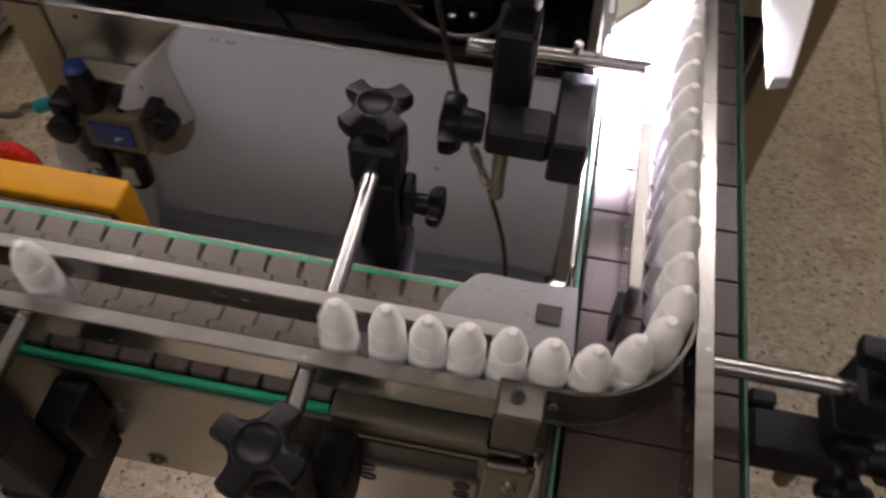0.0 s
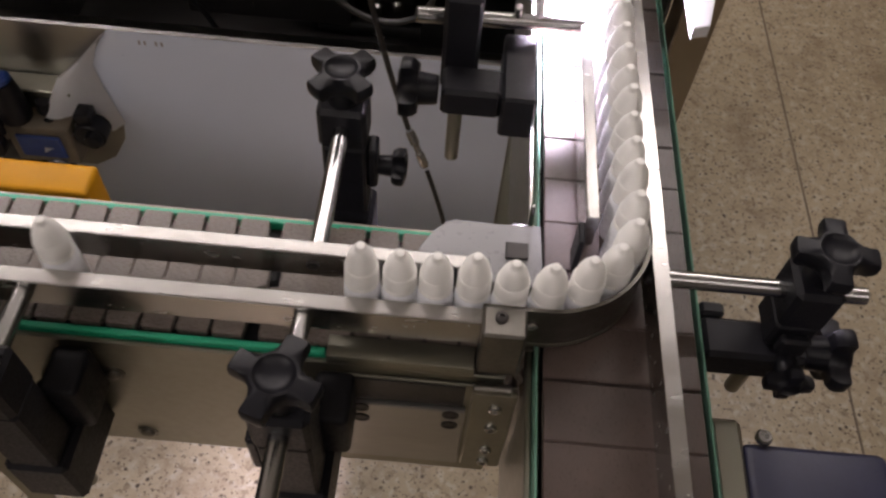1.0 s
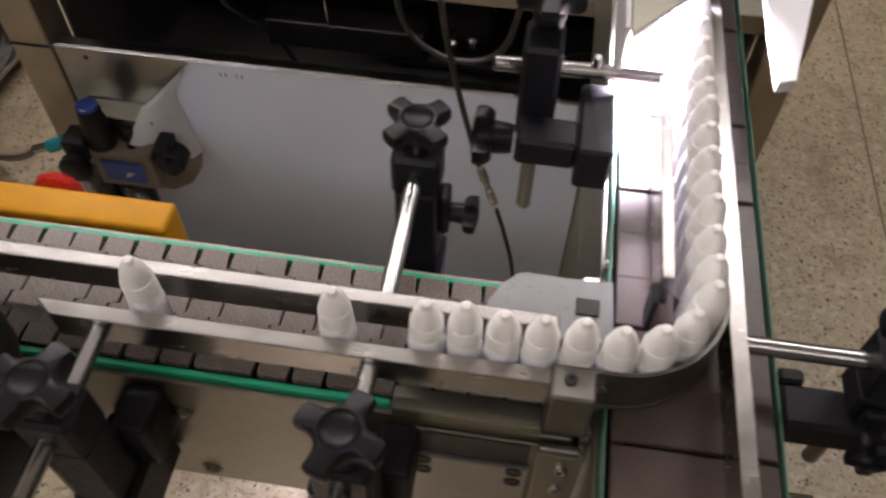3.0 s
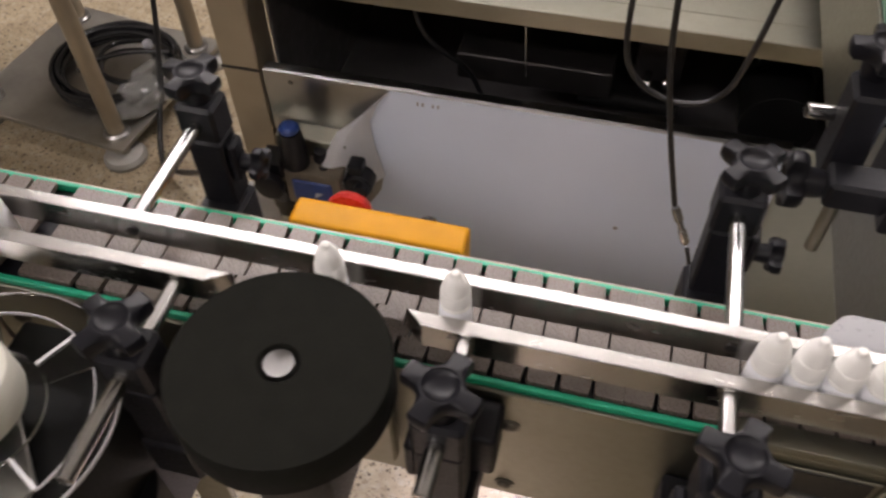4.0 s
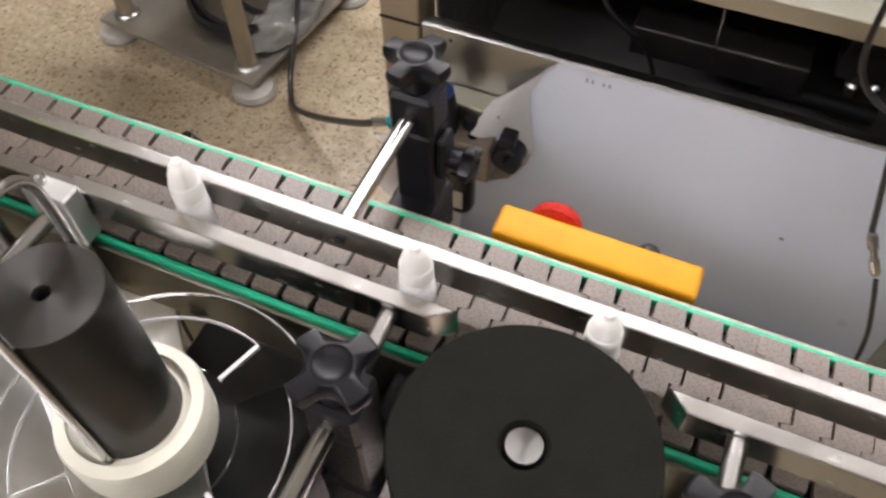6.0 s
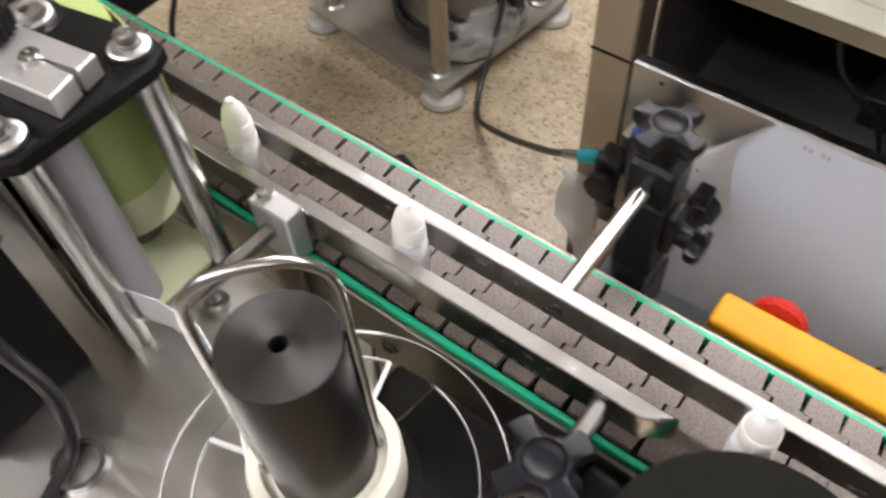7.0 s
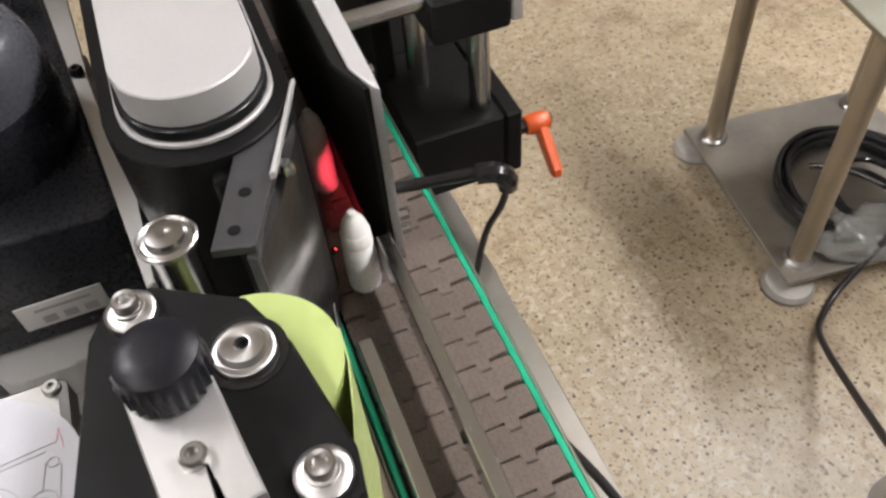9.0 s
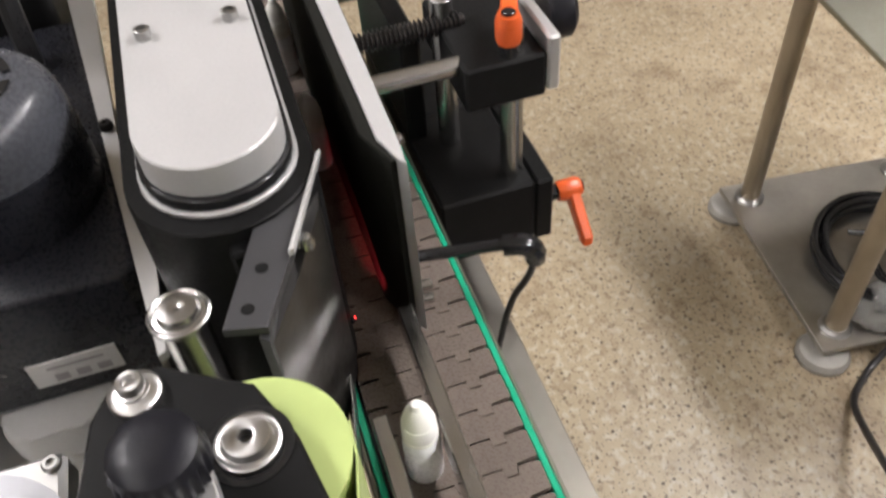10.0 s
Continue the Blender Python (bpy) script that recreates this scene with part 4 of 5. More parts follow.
# peel plate bracket
pk = empty("peel_bracket", "grey sheet bracket with two holes and bright edge", "bracket")
part("sheet", prism([(-0.660, -0.1365), (-0.655, -0.1180), (-0.690, -0.1020), (-0.752, -0.0760), (-0.756, -0.0810), (-0.735, -0.1065)], 1.0520, 1.0575, 0.0006), SHEET, pk, "dark grey sheet")
part("edge", prism([(-0.690, -0.1022), (-0.752, -0.0762), (-0.753, -0.0740), (-0.6905, -0.0995)], 1.0578, 1.0620, 0.0004), ALU_WHITE, pk, "bright bevelled edge")
for x, y in ((-0.667, -0.1245), (-0.688, -0.1150)):
    part("hole", lathe([(0, 0), (0.0030, 0), (0.0030, 0.0002), (0, 0.0002)], 18, Matrix.Translation((x, y, 1.0576))), ANOD, pk, "dark threaded hole")
part("screw", lathe([(0, 0), (0.0045, 0), (0.0045, 0.003), (0.003, 0.006), (0, 0.0065)], 18, Matrix.Translation((-0.706, -0.0935, 1.046))), CHROME, pk)
part("peel_plate", prism([(-0.655, -0.1180), (-0.690, -0.1000), (-0.730, -0.0820), (-0.742, -0.0805), (-0.748, -0.083), (-0.690, -0.1060), (-0.658, -0.1205)], 0.905, 1.0450, 0.0006), TURNEDDARK, pk, "curved dark peel plate")
part("post", box(-0.735, -0.705, -0.128, -0.100, 0.889, 1.0518, 0.002), ANOD, pk)
part("back_sheet", prism([(-0.655, -0.123), (-0.652, -0.119), (-0.690, -0.108), (-0.694, -0.112)], 0.900, 1.0515, 0.0005), SHEET, pk)
# press unit with its oblong aluminium top
pu = empty("press_unit", "black oblong press unit with a satin aluminium top plate", "press unit")
part("base", prism(stadium(-1.05, -0.7130, -0.1700, -0.0770), 0.900, 1.0600, 0.001), ANOD, pu, "black oblong body")
part("rim", prism(stadium(-1.0, -0.7228, -0.1622, -0.0838), 1.0602, 1.0636, 0.0008), ALU_WHITE, pu, "bright rim")
part("groove", prism(stadium(-1.0, -0.7246, -0.1604, -0.0856), 1.0637, 1.0700, 0.0004), GLOSSBLACK, pu, "dark gap")
part("top", prism(stadium(-1.0, -0.7270, -0.1575, -0.0880), 1.0701, 1.0880, 0.0008), ALU_WHITE, pu, "satin aluminium oblong top")
for x, y in ((-0.846, -0.1450), (-0.846, -0.0985)):
    part("bolt", lathe([(0, 0), (0.0045, 0), (0.0045, 0.0055), (0.0035, 0.006), (0.0025, 0.006), (0.0022, 0.003), (0, 0.003)], 18, Matrix.Translation((x, y, 1.088))), STEEL, pu, "steel socket bolt")
# pad board of the wrapping station
wb = empty("wrap_board", "black foam wrapping board with a white-edged backing plate", "board")
part("foam_pad", prism([(-1.10, -0.0512), (-0.778, -0.0512), (-0.750, -0.0405), (-0.750, -0.0372), (-0.769, -0.0432), (-1.10, -0.0432)], 0.9060, 1.0450, 0.001), FOAM, wb, "black foam face")
part("backing", prism([(-1.10, -0.0430), (-0.768, -0.0430), (-0.7470, -0.0362), (-0.7435, -0.0332), (-0.7600, -0.0326), (-1.10, -0.0275)], 0.9060, 1.0470, 0.0008), ALU_WHITE, wb, "white aluminium backing plate")
for zz, xx in ((1.02, -0.795), (0.93, -0.760), (0.917, -0.760)):
    part("screw", rod((xx, -0.0330, zz), (xx, -0.0230, zz), 0.0036), CHROME, wb)
# carriage of the wrapping board
wc = empty("wrap_carriage", "black carriage blocks on steel posts with orange clamp levers", "carriage")
part("lower_block", box(-0.975, -0.862, 0.0140, 0.0905, 0.825, 0.889, 0.002), ANOD, wc)
part("lower_cap", box(-0.975, -0.862, 0.0912, 0.1060, 0.825, 0.889, 0.002), ANOD, wc)
part("post", rod((-0.882, 0.078, 0.889), (-0.882, 0.078, 1.02), 0.0085), CHROME, wc, "steel guide post")
part("post", rod((-0.935, 0.045, 0.889), (-0.935, 0.045, 1.02), 0.0085), CHROME, wc, "steel guide post")
part("upper_block", box(-0.97, -0.868, 0.0400, 0.0990, 0.965, 1.000, 0.002), ANOD, wc)
part("back_plate", box(-1.10, -0.945, 0.0140, 0.030, 0.889, 0.985, 0.002), ANOD, wc)
part("base_block", box(-1.10, -0.9752, 0.0140, 0.1060, 0.825, 0.889, 0.002), ANOD, wc)
part("guide_rod", rod((-0.888, -0.033, 0.993), (-0.888, 0.060, 0.993), 0.0070), CHROME, wc, "bright guide rod")
scr = rod((-0.930, -0.033, 1.000), (-0.930, 0.060, 1.000), 0.0052)
for i in range(26):
    lathe([(0.0052, -0.0009), (0.0078, -0.0003), (0.0078, 0.0003), (0.0052, 0.0009)], 20, Matrix.Translation((-0.930, -0.030 + 0.0034 * i, 1.000)) @ Matrix.Rotation(-PI / 2, 4, "X"), scr)
part("lead_screw", scr, DARKSTEEL, wc, "dark threaded lead screw")
part("top_rod", rod((-0.985, -0.033, 1.010), (-0.985, 0.100, 1.010), 0.0065), CHROME, wc)
part("end_plate", box(-0.985, -0.868, 0.0995, 0.1090, 0.968, 1.012, 0.002), ALU, wc, "bright aluminium end plate")
part("hand_wheel", lathe([(0, 0), (0.020, 0), (0.022, 0.003), (0.022, 0.018), (0.018, 0.022), (0, 0.022)], 28, Matrix.Translation((-0.925, 0.118, 0.995)) @ Matrix.Rotation(-PI / 2, 4, "X")), KNOB, wc, "black hand knob")


def clamp_lever(m, name="clamp_lever"):
    g = lathe([(0, 0), (0.0080, 0), (0.0092, 0.004), (0.0092, 0.017), (0.0075, 0.021), (0, 0.021)], 24)
    prism([(-0.0070, 0.0), (0.0070, 0.0), (0.0052, 0.045), (0.0, 0.050), (-0.0052, 0.045)], 0.008, 0.018, 0.002, g)
    ob = part(name, g, ORANGE, wc, "orange plastic clamp lever", m)
    part("stem", rod((0, 0, -0.014), (0, 0, 0), 0.0062), GLOSSBLACK, ob, "black stem")
    part("cap", rod((0, 0, 0.021), (0, 0, 0.0235), 0.005), GLOSSBLACK, ob, "black cap screw")


clamp_lever(pose(-0.888, 0.1205, 0.846, -90, 0, 0) @ Matrix.Rotation(radians(-52), 4, "Z"))
clamp_lever(pose(-0.877, 0.0740, 1.010) @ Matrix.Rotation(radians(68), 4, "Z"))
part("side_flange", box(-0.95, -0.42, 0.0084, 0.0620, 0.752, 0.756, 0.0008), PLATESTEEL, wc, "steel ledge below the chain")
# sensor with its cable
se = empty("sensor", "black cable-fed red light sensor aimed across the lane", "sensor")
part("head", rod((-0.790, -0.033, 0.926), (-0.774, 0.034, 0.930), 0.0042), GLOSSBLACK, se)
part("elbow", sweep([(-0.774, 0.030, 0.930), (-0.770, 0.042, 0.931), (-0.768, 0.050, 0.925), (-0.772, 0.052, 0.912)], 0.0075), GLOSSBLACK, se)
part("cable", sweep([(-0.772, 0.052, 0.912), (-0.778, 0.050, 0.885), (-0.790, 0.040, 0.85), (-0.80, 0.03, 0.75), (-0.83, 0.03, 0.5)], 0.0026), RUBBER, se, "thin black cable")
led = bpy.data.lights.new("sensor_light", "SPOT")
led.energy, led.color, led.spot_size, led.spot_blend, led.shadow_soft_size = 0.24, (1.0, 0.05, 0.08), radians(44), 0.4, 0.002
ledob = new("sensor_light", led)
ledob.matrix_world = look((-0.7520, -0.0745, 0.9285), (-0.7880, -0.0560, 0.9245))
part("emitter", rod((-0.7485, -0.0785, 0.9290), (-0.7512, -0.0757, 0.9287), 0.0018), GLOSSBLACK, se, "black emitter tube")
part("lens", rod((-0.75125, -0.07565, 0.92865), (-0.7515, -0.0754, 0.9286), 0.0010), REDLED, se, "glowing red lens")

# ---------------------------------------------------------------- drive behind the head
dm = empty("label_drive_motor", "dark grey drive motor with vented fan cover and rating plate", "motor")
def rounded(x0, x1, y0, y1, r, n=6):
    return arc(x1 - r, y1 - r, r, 0, 90, n) + arc(x0 + r, y1 - r, r, 90, 180, n) + arc(x0 + r, y0 + r, r, 180, 270, n) + arc(x1 - r, y0 + r, r, 270, 360, n)


part("housing", prism([(-1.05, -0.360), (-0.7720, -0.350), (-0.7660, -0.342), (-0.7660, -0.1920), (-0.7730, -0.1838), (-1.05, -0.2128)], 0.915, 1.0000, 0.004), GREYCAST, dm)
part("barrel", lathe([(0, 1.0001), (0.0565, 1.0001), (0.0555, 1.0398), (0, 1.0398)], 64, Matrix.Translation((-0.855, -0.2520, 0))), GREYCAST, dm, "dark grey motor barrel")
FAN = Matrix.Translation((-0.855, -0.2520, 0))
part("fan_cover", lathe([(0, 1.040), (0.0545, 1.040), (0.0545, 1.054), (0.0530, 1.063), (0.0500, 1.070), (0.0450, 1.0752), (0.0380, 1.0775), (0, 1.0785)], 64, FAN), FANGREY, dm, "rounded grey fan cover")
for r0, r1 in ((0.0300, 0.0345), (0.0190, 0.0235), (0.0080, 0.0125)):
    for a0 in (8, 98, 188, 278):
        part("vent_slot", prism(arc(0, 0, r1, a0, a0 + 74, 10) + arc(0, 0, r0, a0 + 74, a0, 10), 1.0765, 1.0792, 0, None, FAN), GLOSSBLACK, dm, "dark vent slot")
part("cover_screw", screw_head(0.0045, 0.005), DARKSTEEL, dm, "dark screw", pose(-0.900, -0.1925, 1.0015))
part("rating_plate", box(-0.7660, -0.7648, -0.262, -0.212, 0.930, 0.951, 0.0004), ALU, dm, "small metal rating plate")
for i in range(3):
    part("plate_text", box(-0.7648, -0.7645, -0.250 + 0.012 * i, -0.242 + 0.012 * i, 0.933, 0.939, 0), INK, dm, "illegible printed mark")
part("plate_text", box(-0.7648, -0.7645, -0.252, -0.220, 0.944, 0.946, 0), INK, dm, "illegible printed line")
part("lower_flange", prism(rounded(-0.850, -0.7420, -0.290, -0.2260, 0.018), 0.8895, 0.9148, 0.004), ALU_WHITE, dm, "pale cast flange")
part("mounting_plate", prism([(-1.12, -0.2200), (-1.12, -0.1985), (-0.880, -0.1860), (-0.770, -0.1722), (-0.706, -0.1715), (-0.704, -0.1765), (-0.7725, -0.1834), (-1.05, -0.2124)], 0.9950, 1.0012, 0.0008), ALU, dm, "pale steel mounting plate")
part("plate_rib", prism([(-0.930, -0.1872), (-0.770, -0.1742), (-0.706, -0.1735), (-0.704, -0.1765), (-0.770, -0.1780), (-0.930, -0.1905)], 0.900, 0.9948, 0.0006), STEEL_DULL, dm, "grey upright rib")
db = empty("drive_box", "black drive box with a thick cable beside the motor", "box")
part("case", prism(rounded(-1.20, -1.055, -0.340, -0.2230, 0.010), 0.8895, 1.0600, 0.003), ANOD, db)
part("conduit", sweep([(-1.075, -0.262, 1.058), (-1.062, -0.255, 1.085), (-1.045, -0.245, 1.092), (-1.020, -0.240, 1.070), (-1.005, -0.240, 1.030), (-1.000, -0.240, 0.998)], 0.0075), RUBBER, db, "thick black cable")

# round white chart on a grey box
ch = empty("chart_box", "grey motor box topped by a round white label-path chart", "box")
part("box", box(-0.652, -0.549, -0.298, -0.213, 1.004, 1.0220, 0.003), STEEL, ch)
part("motor", box(-0.649, -0.552, -0.295, -0.216, 0.889, 1.0038, 0.004), ANOD, ch, "black square motor")
part("chart", lathe([(0, 1.0222), (0.0485, 1.0222), (0.0490, 1.0230), (0, 1.0230)], 48, Matrix.Translation((-0.602, -0.2560, 0))), PAPER, ch, "round white paper chart")
for c, r in (((-0.592, -0.248), 0.0153), ((-0.592, -0.248), 0.0083), ((-0.592, -0.248), 0.0042), ((-0.592, -0.225), 0.0058), ((-0.592, -0.225), 0.0025), ((-0.609, -0.2200), 0.0022)):
    part("drawn_circle", ribbon(arc(*c, r, 0, 360, 32), 1.0231, 1.0233, 0.00035), INK, ch, "thin grey drawn circle")
for a, b in (((-0.614, -0.257), (-0.618, -0.218)), ((-0.6115, -0.256), (-0.6150, -0.2225)), ((-0.610, -0.223), (-0.597, -0.225)), ((-0.607, -0.217), (-0.588, -0.219)), ((-0.584, -0.235), (-0.585, -0.224)), ((-0.611, -0.255), (-0.600, -0.262))):
    part("drawn_line", ribbon([a, b], 1.0231, 1.0233, 0.0004), INK, ch, "thin grey drawn line")
for a, b in (((-0.618, -0.218), (-0.624, -0.217)), ((-0.624, -0.217), (-0.614, -0.2155))):
    part("drawn_line", ribbon([a, b], 1.0231, 1.0233, 0.0004), INKRED, ch, "thin reddish drawn line")
for x, y in ((-0.645, -0.2180), (-0.556, -0.2190)):
    part("screw", screw_head(0.004, 0.003), STEEL, ch, m=pose(x, y, 1.022))
part("cable", sweep([(-0.548, -0.250, 1.000), (-0.535, -0.250, 1.010), (-0.528, -0.250, 0.98), (-0.522, -0.245, 0.93), (-0.515, -0.255, 0.892), (-0.50, -0.29, 0.892)], 0.0045), RUBBER, ch, "black cable")

# ---------------------------------------------------------------- machine behind
bk = empty("rear_machine", "steel-framed rear machine with film-covered front panel and dark interior", "machine")
part("front_panel", box(-0.578, 0.212, 0.570, 0.574, FLOOR + 0.02, 0.537, 0.0006), STEEL, bk, "brushed stainless front panel")
part("panel_lip", box(-0.578, 0.212, 0.5742, 0.592, 0.5335, 0.537, 0.0005), STEEL, bk)
part("side_strip", box(0.213, 0.400, 0.577, 0.582, FLOOR + 0.02, 0.537, 0.0006), SIDEPANEL, bk, "plain grey side panel")
filmline = [(-0.372, 0.5345), (-0.392, 0.505), (-0.411, 0.470), (-0.406, 0.420), (-0.394, 0.352), (-0.402, 0.310), (-0.430, 0.262), (-0.470, 0.236), (-0.520, 0.240), (-0.576, 0.262), (-0.576, 0.075), (0.210, 0.075), (0.210, 0.5345)]
part("film", prism([(x, z) for x, z in filmline], 0, 0.0006, 0, None, Matrix.Translation((0, 0.5698, 0)) @ Matrix.Rotation(PI / 2, 4, "X")), FILM, bk, "bluish protective film")
flap = bmesh.new()
rows = []
for i, (x0, z0, x1, z1) in enumerate(((-0.377, 0.531, -0.372, 0.531), (-0.417, 0.491, -0.388, 0.516), (-0.453, 0.462, -0.408, 0.468), (-0.472, 0.425, -0.404, 0.424), (-0.483, 0.388, -0.397, 0.385), (-0.482, 0.364, -0.390, 0.346))):
    # the sheet curls forward at its free side, over a ragged notch
    rows.append([flap.verts.new((x0 + (x1 - x0) * k / 8, 0.5665 - 0.085 * (i / 5) ** 1.2 * (1 - (k / 8) ** 2) - 0.003 * math.sin(1.7 * i + 1.3 * k) * (1 - k / 8),
                                 z0 + (z1 - z0) * k / 8 + (0.034 * math.sin(PI * k / 8) ** 2 + 0.004 * math.sin(2.6 * k) if i == 5 else 0.008 * math.sin(PI * k / 8) if i == 4 else 0.0))) for k in range(9)])
for a, b in zip(rows, rows[1:]):
    for k in range(8):
        flap.faces.new((a[k], a[k + 1], b[k + 1], b[k]))
bmesh.ops.solidify(flap, geom=flap.faces[:], thickness=0.0008)
part("peeled_flap", flap, FLAP, bk, "white peeled flap of protective film")
loose = bmesh.new()
lrows = []
for i in range(11):
    f = i / 10
    z = 0.054 + 0.236 * f
    left = -0.548 - 0.112 * min(1.0, f * 1.9) + 0.006 * math.sin(2.3 * i)
    lrows.append([loose.verts.new((left + (-0.505 - left) * k / 6, 0.5670 - (1 - f) ** 1.6 * 0.055 - (1 - k / 6) * (0.014 + 0.008 * math.sin(1.3 * i)) - 0.003 * math.sin(2.1 * k + i), z + 0.006 * math.sin(1.9 * k) * (1 - f))) for k in range(7)])
for a, b in zip(lrows, lrows[1:]):
    for k in range(6):
        loose.faces.new((a[k], a[k + 1], b[k + 1], b[k]))
bmesh.ops.solidify(loose, geom=loose.faces[:], thickness=0.0008)
part("loose_film_edge", loose, FLAP, bk, "crumpled loose edge of protective film")
skirt = bmesh.new()
srows = []
for f, (y, z) in enumerate(((0.5688, 0.084), (0.5670, 0.066), (0.5600, 0.0560), (0.5400, 0.0524), (0.5150, 0.0520), (0.4950, 0.0522))):
    srows.append([skirt.verts.new((-0.545 + 0.745 * k / 24, y + 0.0012 * f * math.sin(0.9 * k + 0.6 * f), z + 0.0004 * f * (1 + math.sin(1.7 * k)))) for k in range(25)])
for a, b in zip(srows, srows[1:]):
    for k in range(24):
        skirt.faces.new((a[k], a[k + 1], b[k + 1], b[k]))
bmesh.ops.solidify(skirt, geom=skirt.faces[:], thickness=0.0006)
part("film_skirt", skirt, FILM, bk, "lower edge of the film lying on the floor")
# grey steel posts; their tan reflection is painted in
part("corner_post", box(-0.642, -0.580, 0.565, 0.625, FLOOR, 1.3, 0.002), TANPOST, bk, "stainless corner post with the floor's tan reflection in its colour")
part("corner_post", box(0.402, 0.450, 0.565, 0.625, FLOOR, 1.3, 0.002), TANPOST, bk, "stainless corner post coloured with a tan floor reflection")
part("seam", box(-0.643, -0.579, 0.5635, 0.5648, 0.535, 0.539, 0), BLACK, bk, "dark seam across the post")
part("upper_beam", box(-0.5798, 0.4018, 0.597, 0.640, 0.662, 0.690, 0.0015), STEEL_DULL, bk, "steel upper cross beam")
part("table_top", box(-0.5798, 0.4018, 0.6402, 1.30, 0.672, 0.690, 0.0015), STEEL_DULL, bk, "steel upper deck")
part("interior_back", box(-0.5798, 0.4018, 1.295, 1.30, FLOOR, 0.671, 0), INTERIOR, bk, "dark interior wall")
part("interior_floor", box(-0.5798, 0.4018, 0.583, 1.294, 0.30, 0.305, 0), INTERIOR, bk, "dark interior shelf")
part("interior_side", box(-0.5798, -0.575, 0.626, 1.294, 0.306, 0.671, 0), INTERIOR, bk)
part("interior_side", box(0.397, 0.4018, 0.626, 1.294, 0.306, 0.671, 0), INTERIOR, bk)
part("interior_bar", rod((-0.10, 0.72, 0.46), (0.06, 0.72, 0.455), 0.014), ANOD, bk, "dark round bar")
part("interior_motor", rod((0.20, 0.75, 0.50), (0.20, 0.66, 0.50), 0.055, 32), ANOD, bk, "black round motor")
part("interior_cable", sweep([(-0.36, 0.66, 0.665), (-0.345, 0.645, 0.600), (-0.315, 0.650, 0.560), (-0.270, 0.665, 0.520), (-0.250, 0.68, 0.45)], 0.004), RUBBER, bk, "black hanging cable")
part("interior_chain", rod((-0.185, 0.640, 0.665), (-0.178, 0.642, 0.540), 0.0011), CHROME, bk, "thin bright rod")
# two invented chrome bits that put glints into the dark interior
part("interior_valve", lathe([(0, 0), (0.010, 0), (0.010, 0.014), (0.006, 0.018), (0.006, 0.030), (0, 0.031)], 16, Matrix.Translation((0.000, 0.655, 0.540))), CHROME, bk, "small chrome bit added to give a glint")
part("interior_valve", lathe([(0, 0), (0.008, 0), (0.008, 0.010), (0.005, 0.014), (0, 0.015)], 16, Matrix.Translation((0.028, 0.660, 0.545))), CHROME, bk, "small chrome bit added to give a glint")
part("interior_ledge", box(-0.30, -0.05, 0.70, 0.76, 0.470, 0.520, 0.004), DARKSTEEL, bk, "dark steel ledge")
part("interior_box", box(-0.02, 0.05, 0.70, 0.78, 0.52, 0.60, 0.004), DARKSTEEL, bk, "dark fitting")
for i in range(5):
    x, y = -0.33 + 0.02 * i, 0.5685
    if i != 2:
        part("panel_mark", box(x * 0.4 - 0.198, x * 0.4 - 0.195, y - 0.0002, y + 0.0008, 0.514, 0.521, 0), INK, bk, "faint illegible pen mark")
part("dent", lathe([(0, 0), (0.004, 0), (0.003, 0.0005), (0, 0.0008)], 14, Matrix.Translation((-0.002, 0.5692, 0.318)) @ Matrix.Rotation(PI / 2, 4, "X")), INK, bk, "small dark mark")
part("hole", lathe([(0, 0), (0.004, 0), (0.004, 0.0005), (0, 0.0005)], 14, Matrix.Translation((-0.533, 0.5698, 0.520)) @ Matrix.Rotation(PI / 2, 4, "X")), GLOSSBLACK, bk, "small hole")
# hanging cables with a plug joint
cb = empty("hanging_cable", "black cable hanging from above with a bright plug joint", "cable")
part("cord", sweep([(0.000, 0.47, 1.25), (0.002, 0.46, 0.80), (0.030, 0.455, 0.65), (0.064, 0.459, 0.51)], 0.0038), RUBBER, cb)
part("cord", sweep([(0.094, 0.436, 0.452), (0.108, 0.43, 0.41), (0.128, 0.42, 0.34), (0.14, 0.42, 0.20)], 0.0032), RUBBER, cb)
part("plug", lathe([(0, 0), (0.0055, 0), (0.0065, 0.004), (0.0065, 0.020), (0.0045, 0.022), (0.0045, 0.034), (0.0062, 0.036), (0.0062, 0.054), (0.004, 0.058), (0, 0.058)], 18,
                   Matrix.Translation((0.066, 0.4585, 0.506)) @ (Vector((0.094, 0.436, 0.452)) - Vector((0.066, 0.4585, 0.506))).to_track_quat("Z", "Y").to_matrix().to_4x4()), CHROME, cb, "bright metal plug joint")
cl = empty("cable_loop", "black cable loop hanging before the rear machine", "cable")
part("cord", sweep([(-0.03, 0.50, 1.10), (-0.038, 0.47, 0.92), (-0.044, 0.46, 0.77), (-0.028, 0.46, 0.710), (0.030, 0.46, 0.678), (0.084, 0.46, 0.698), (0.099, 0.46, 0.77), (0.115, 0.47, 0.90), (0.15, 0.50, 1.10)], 0.0036), RUBBER, cl)

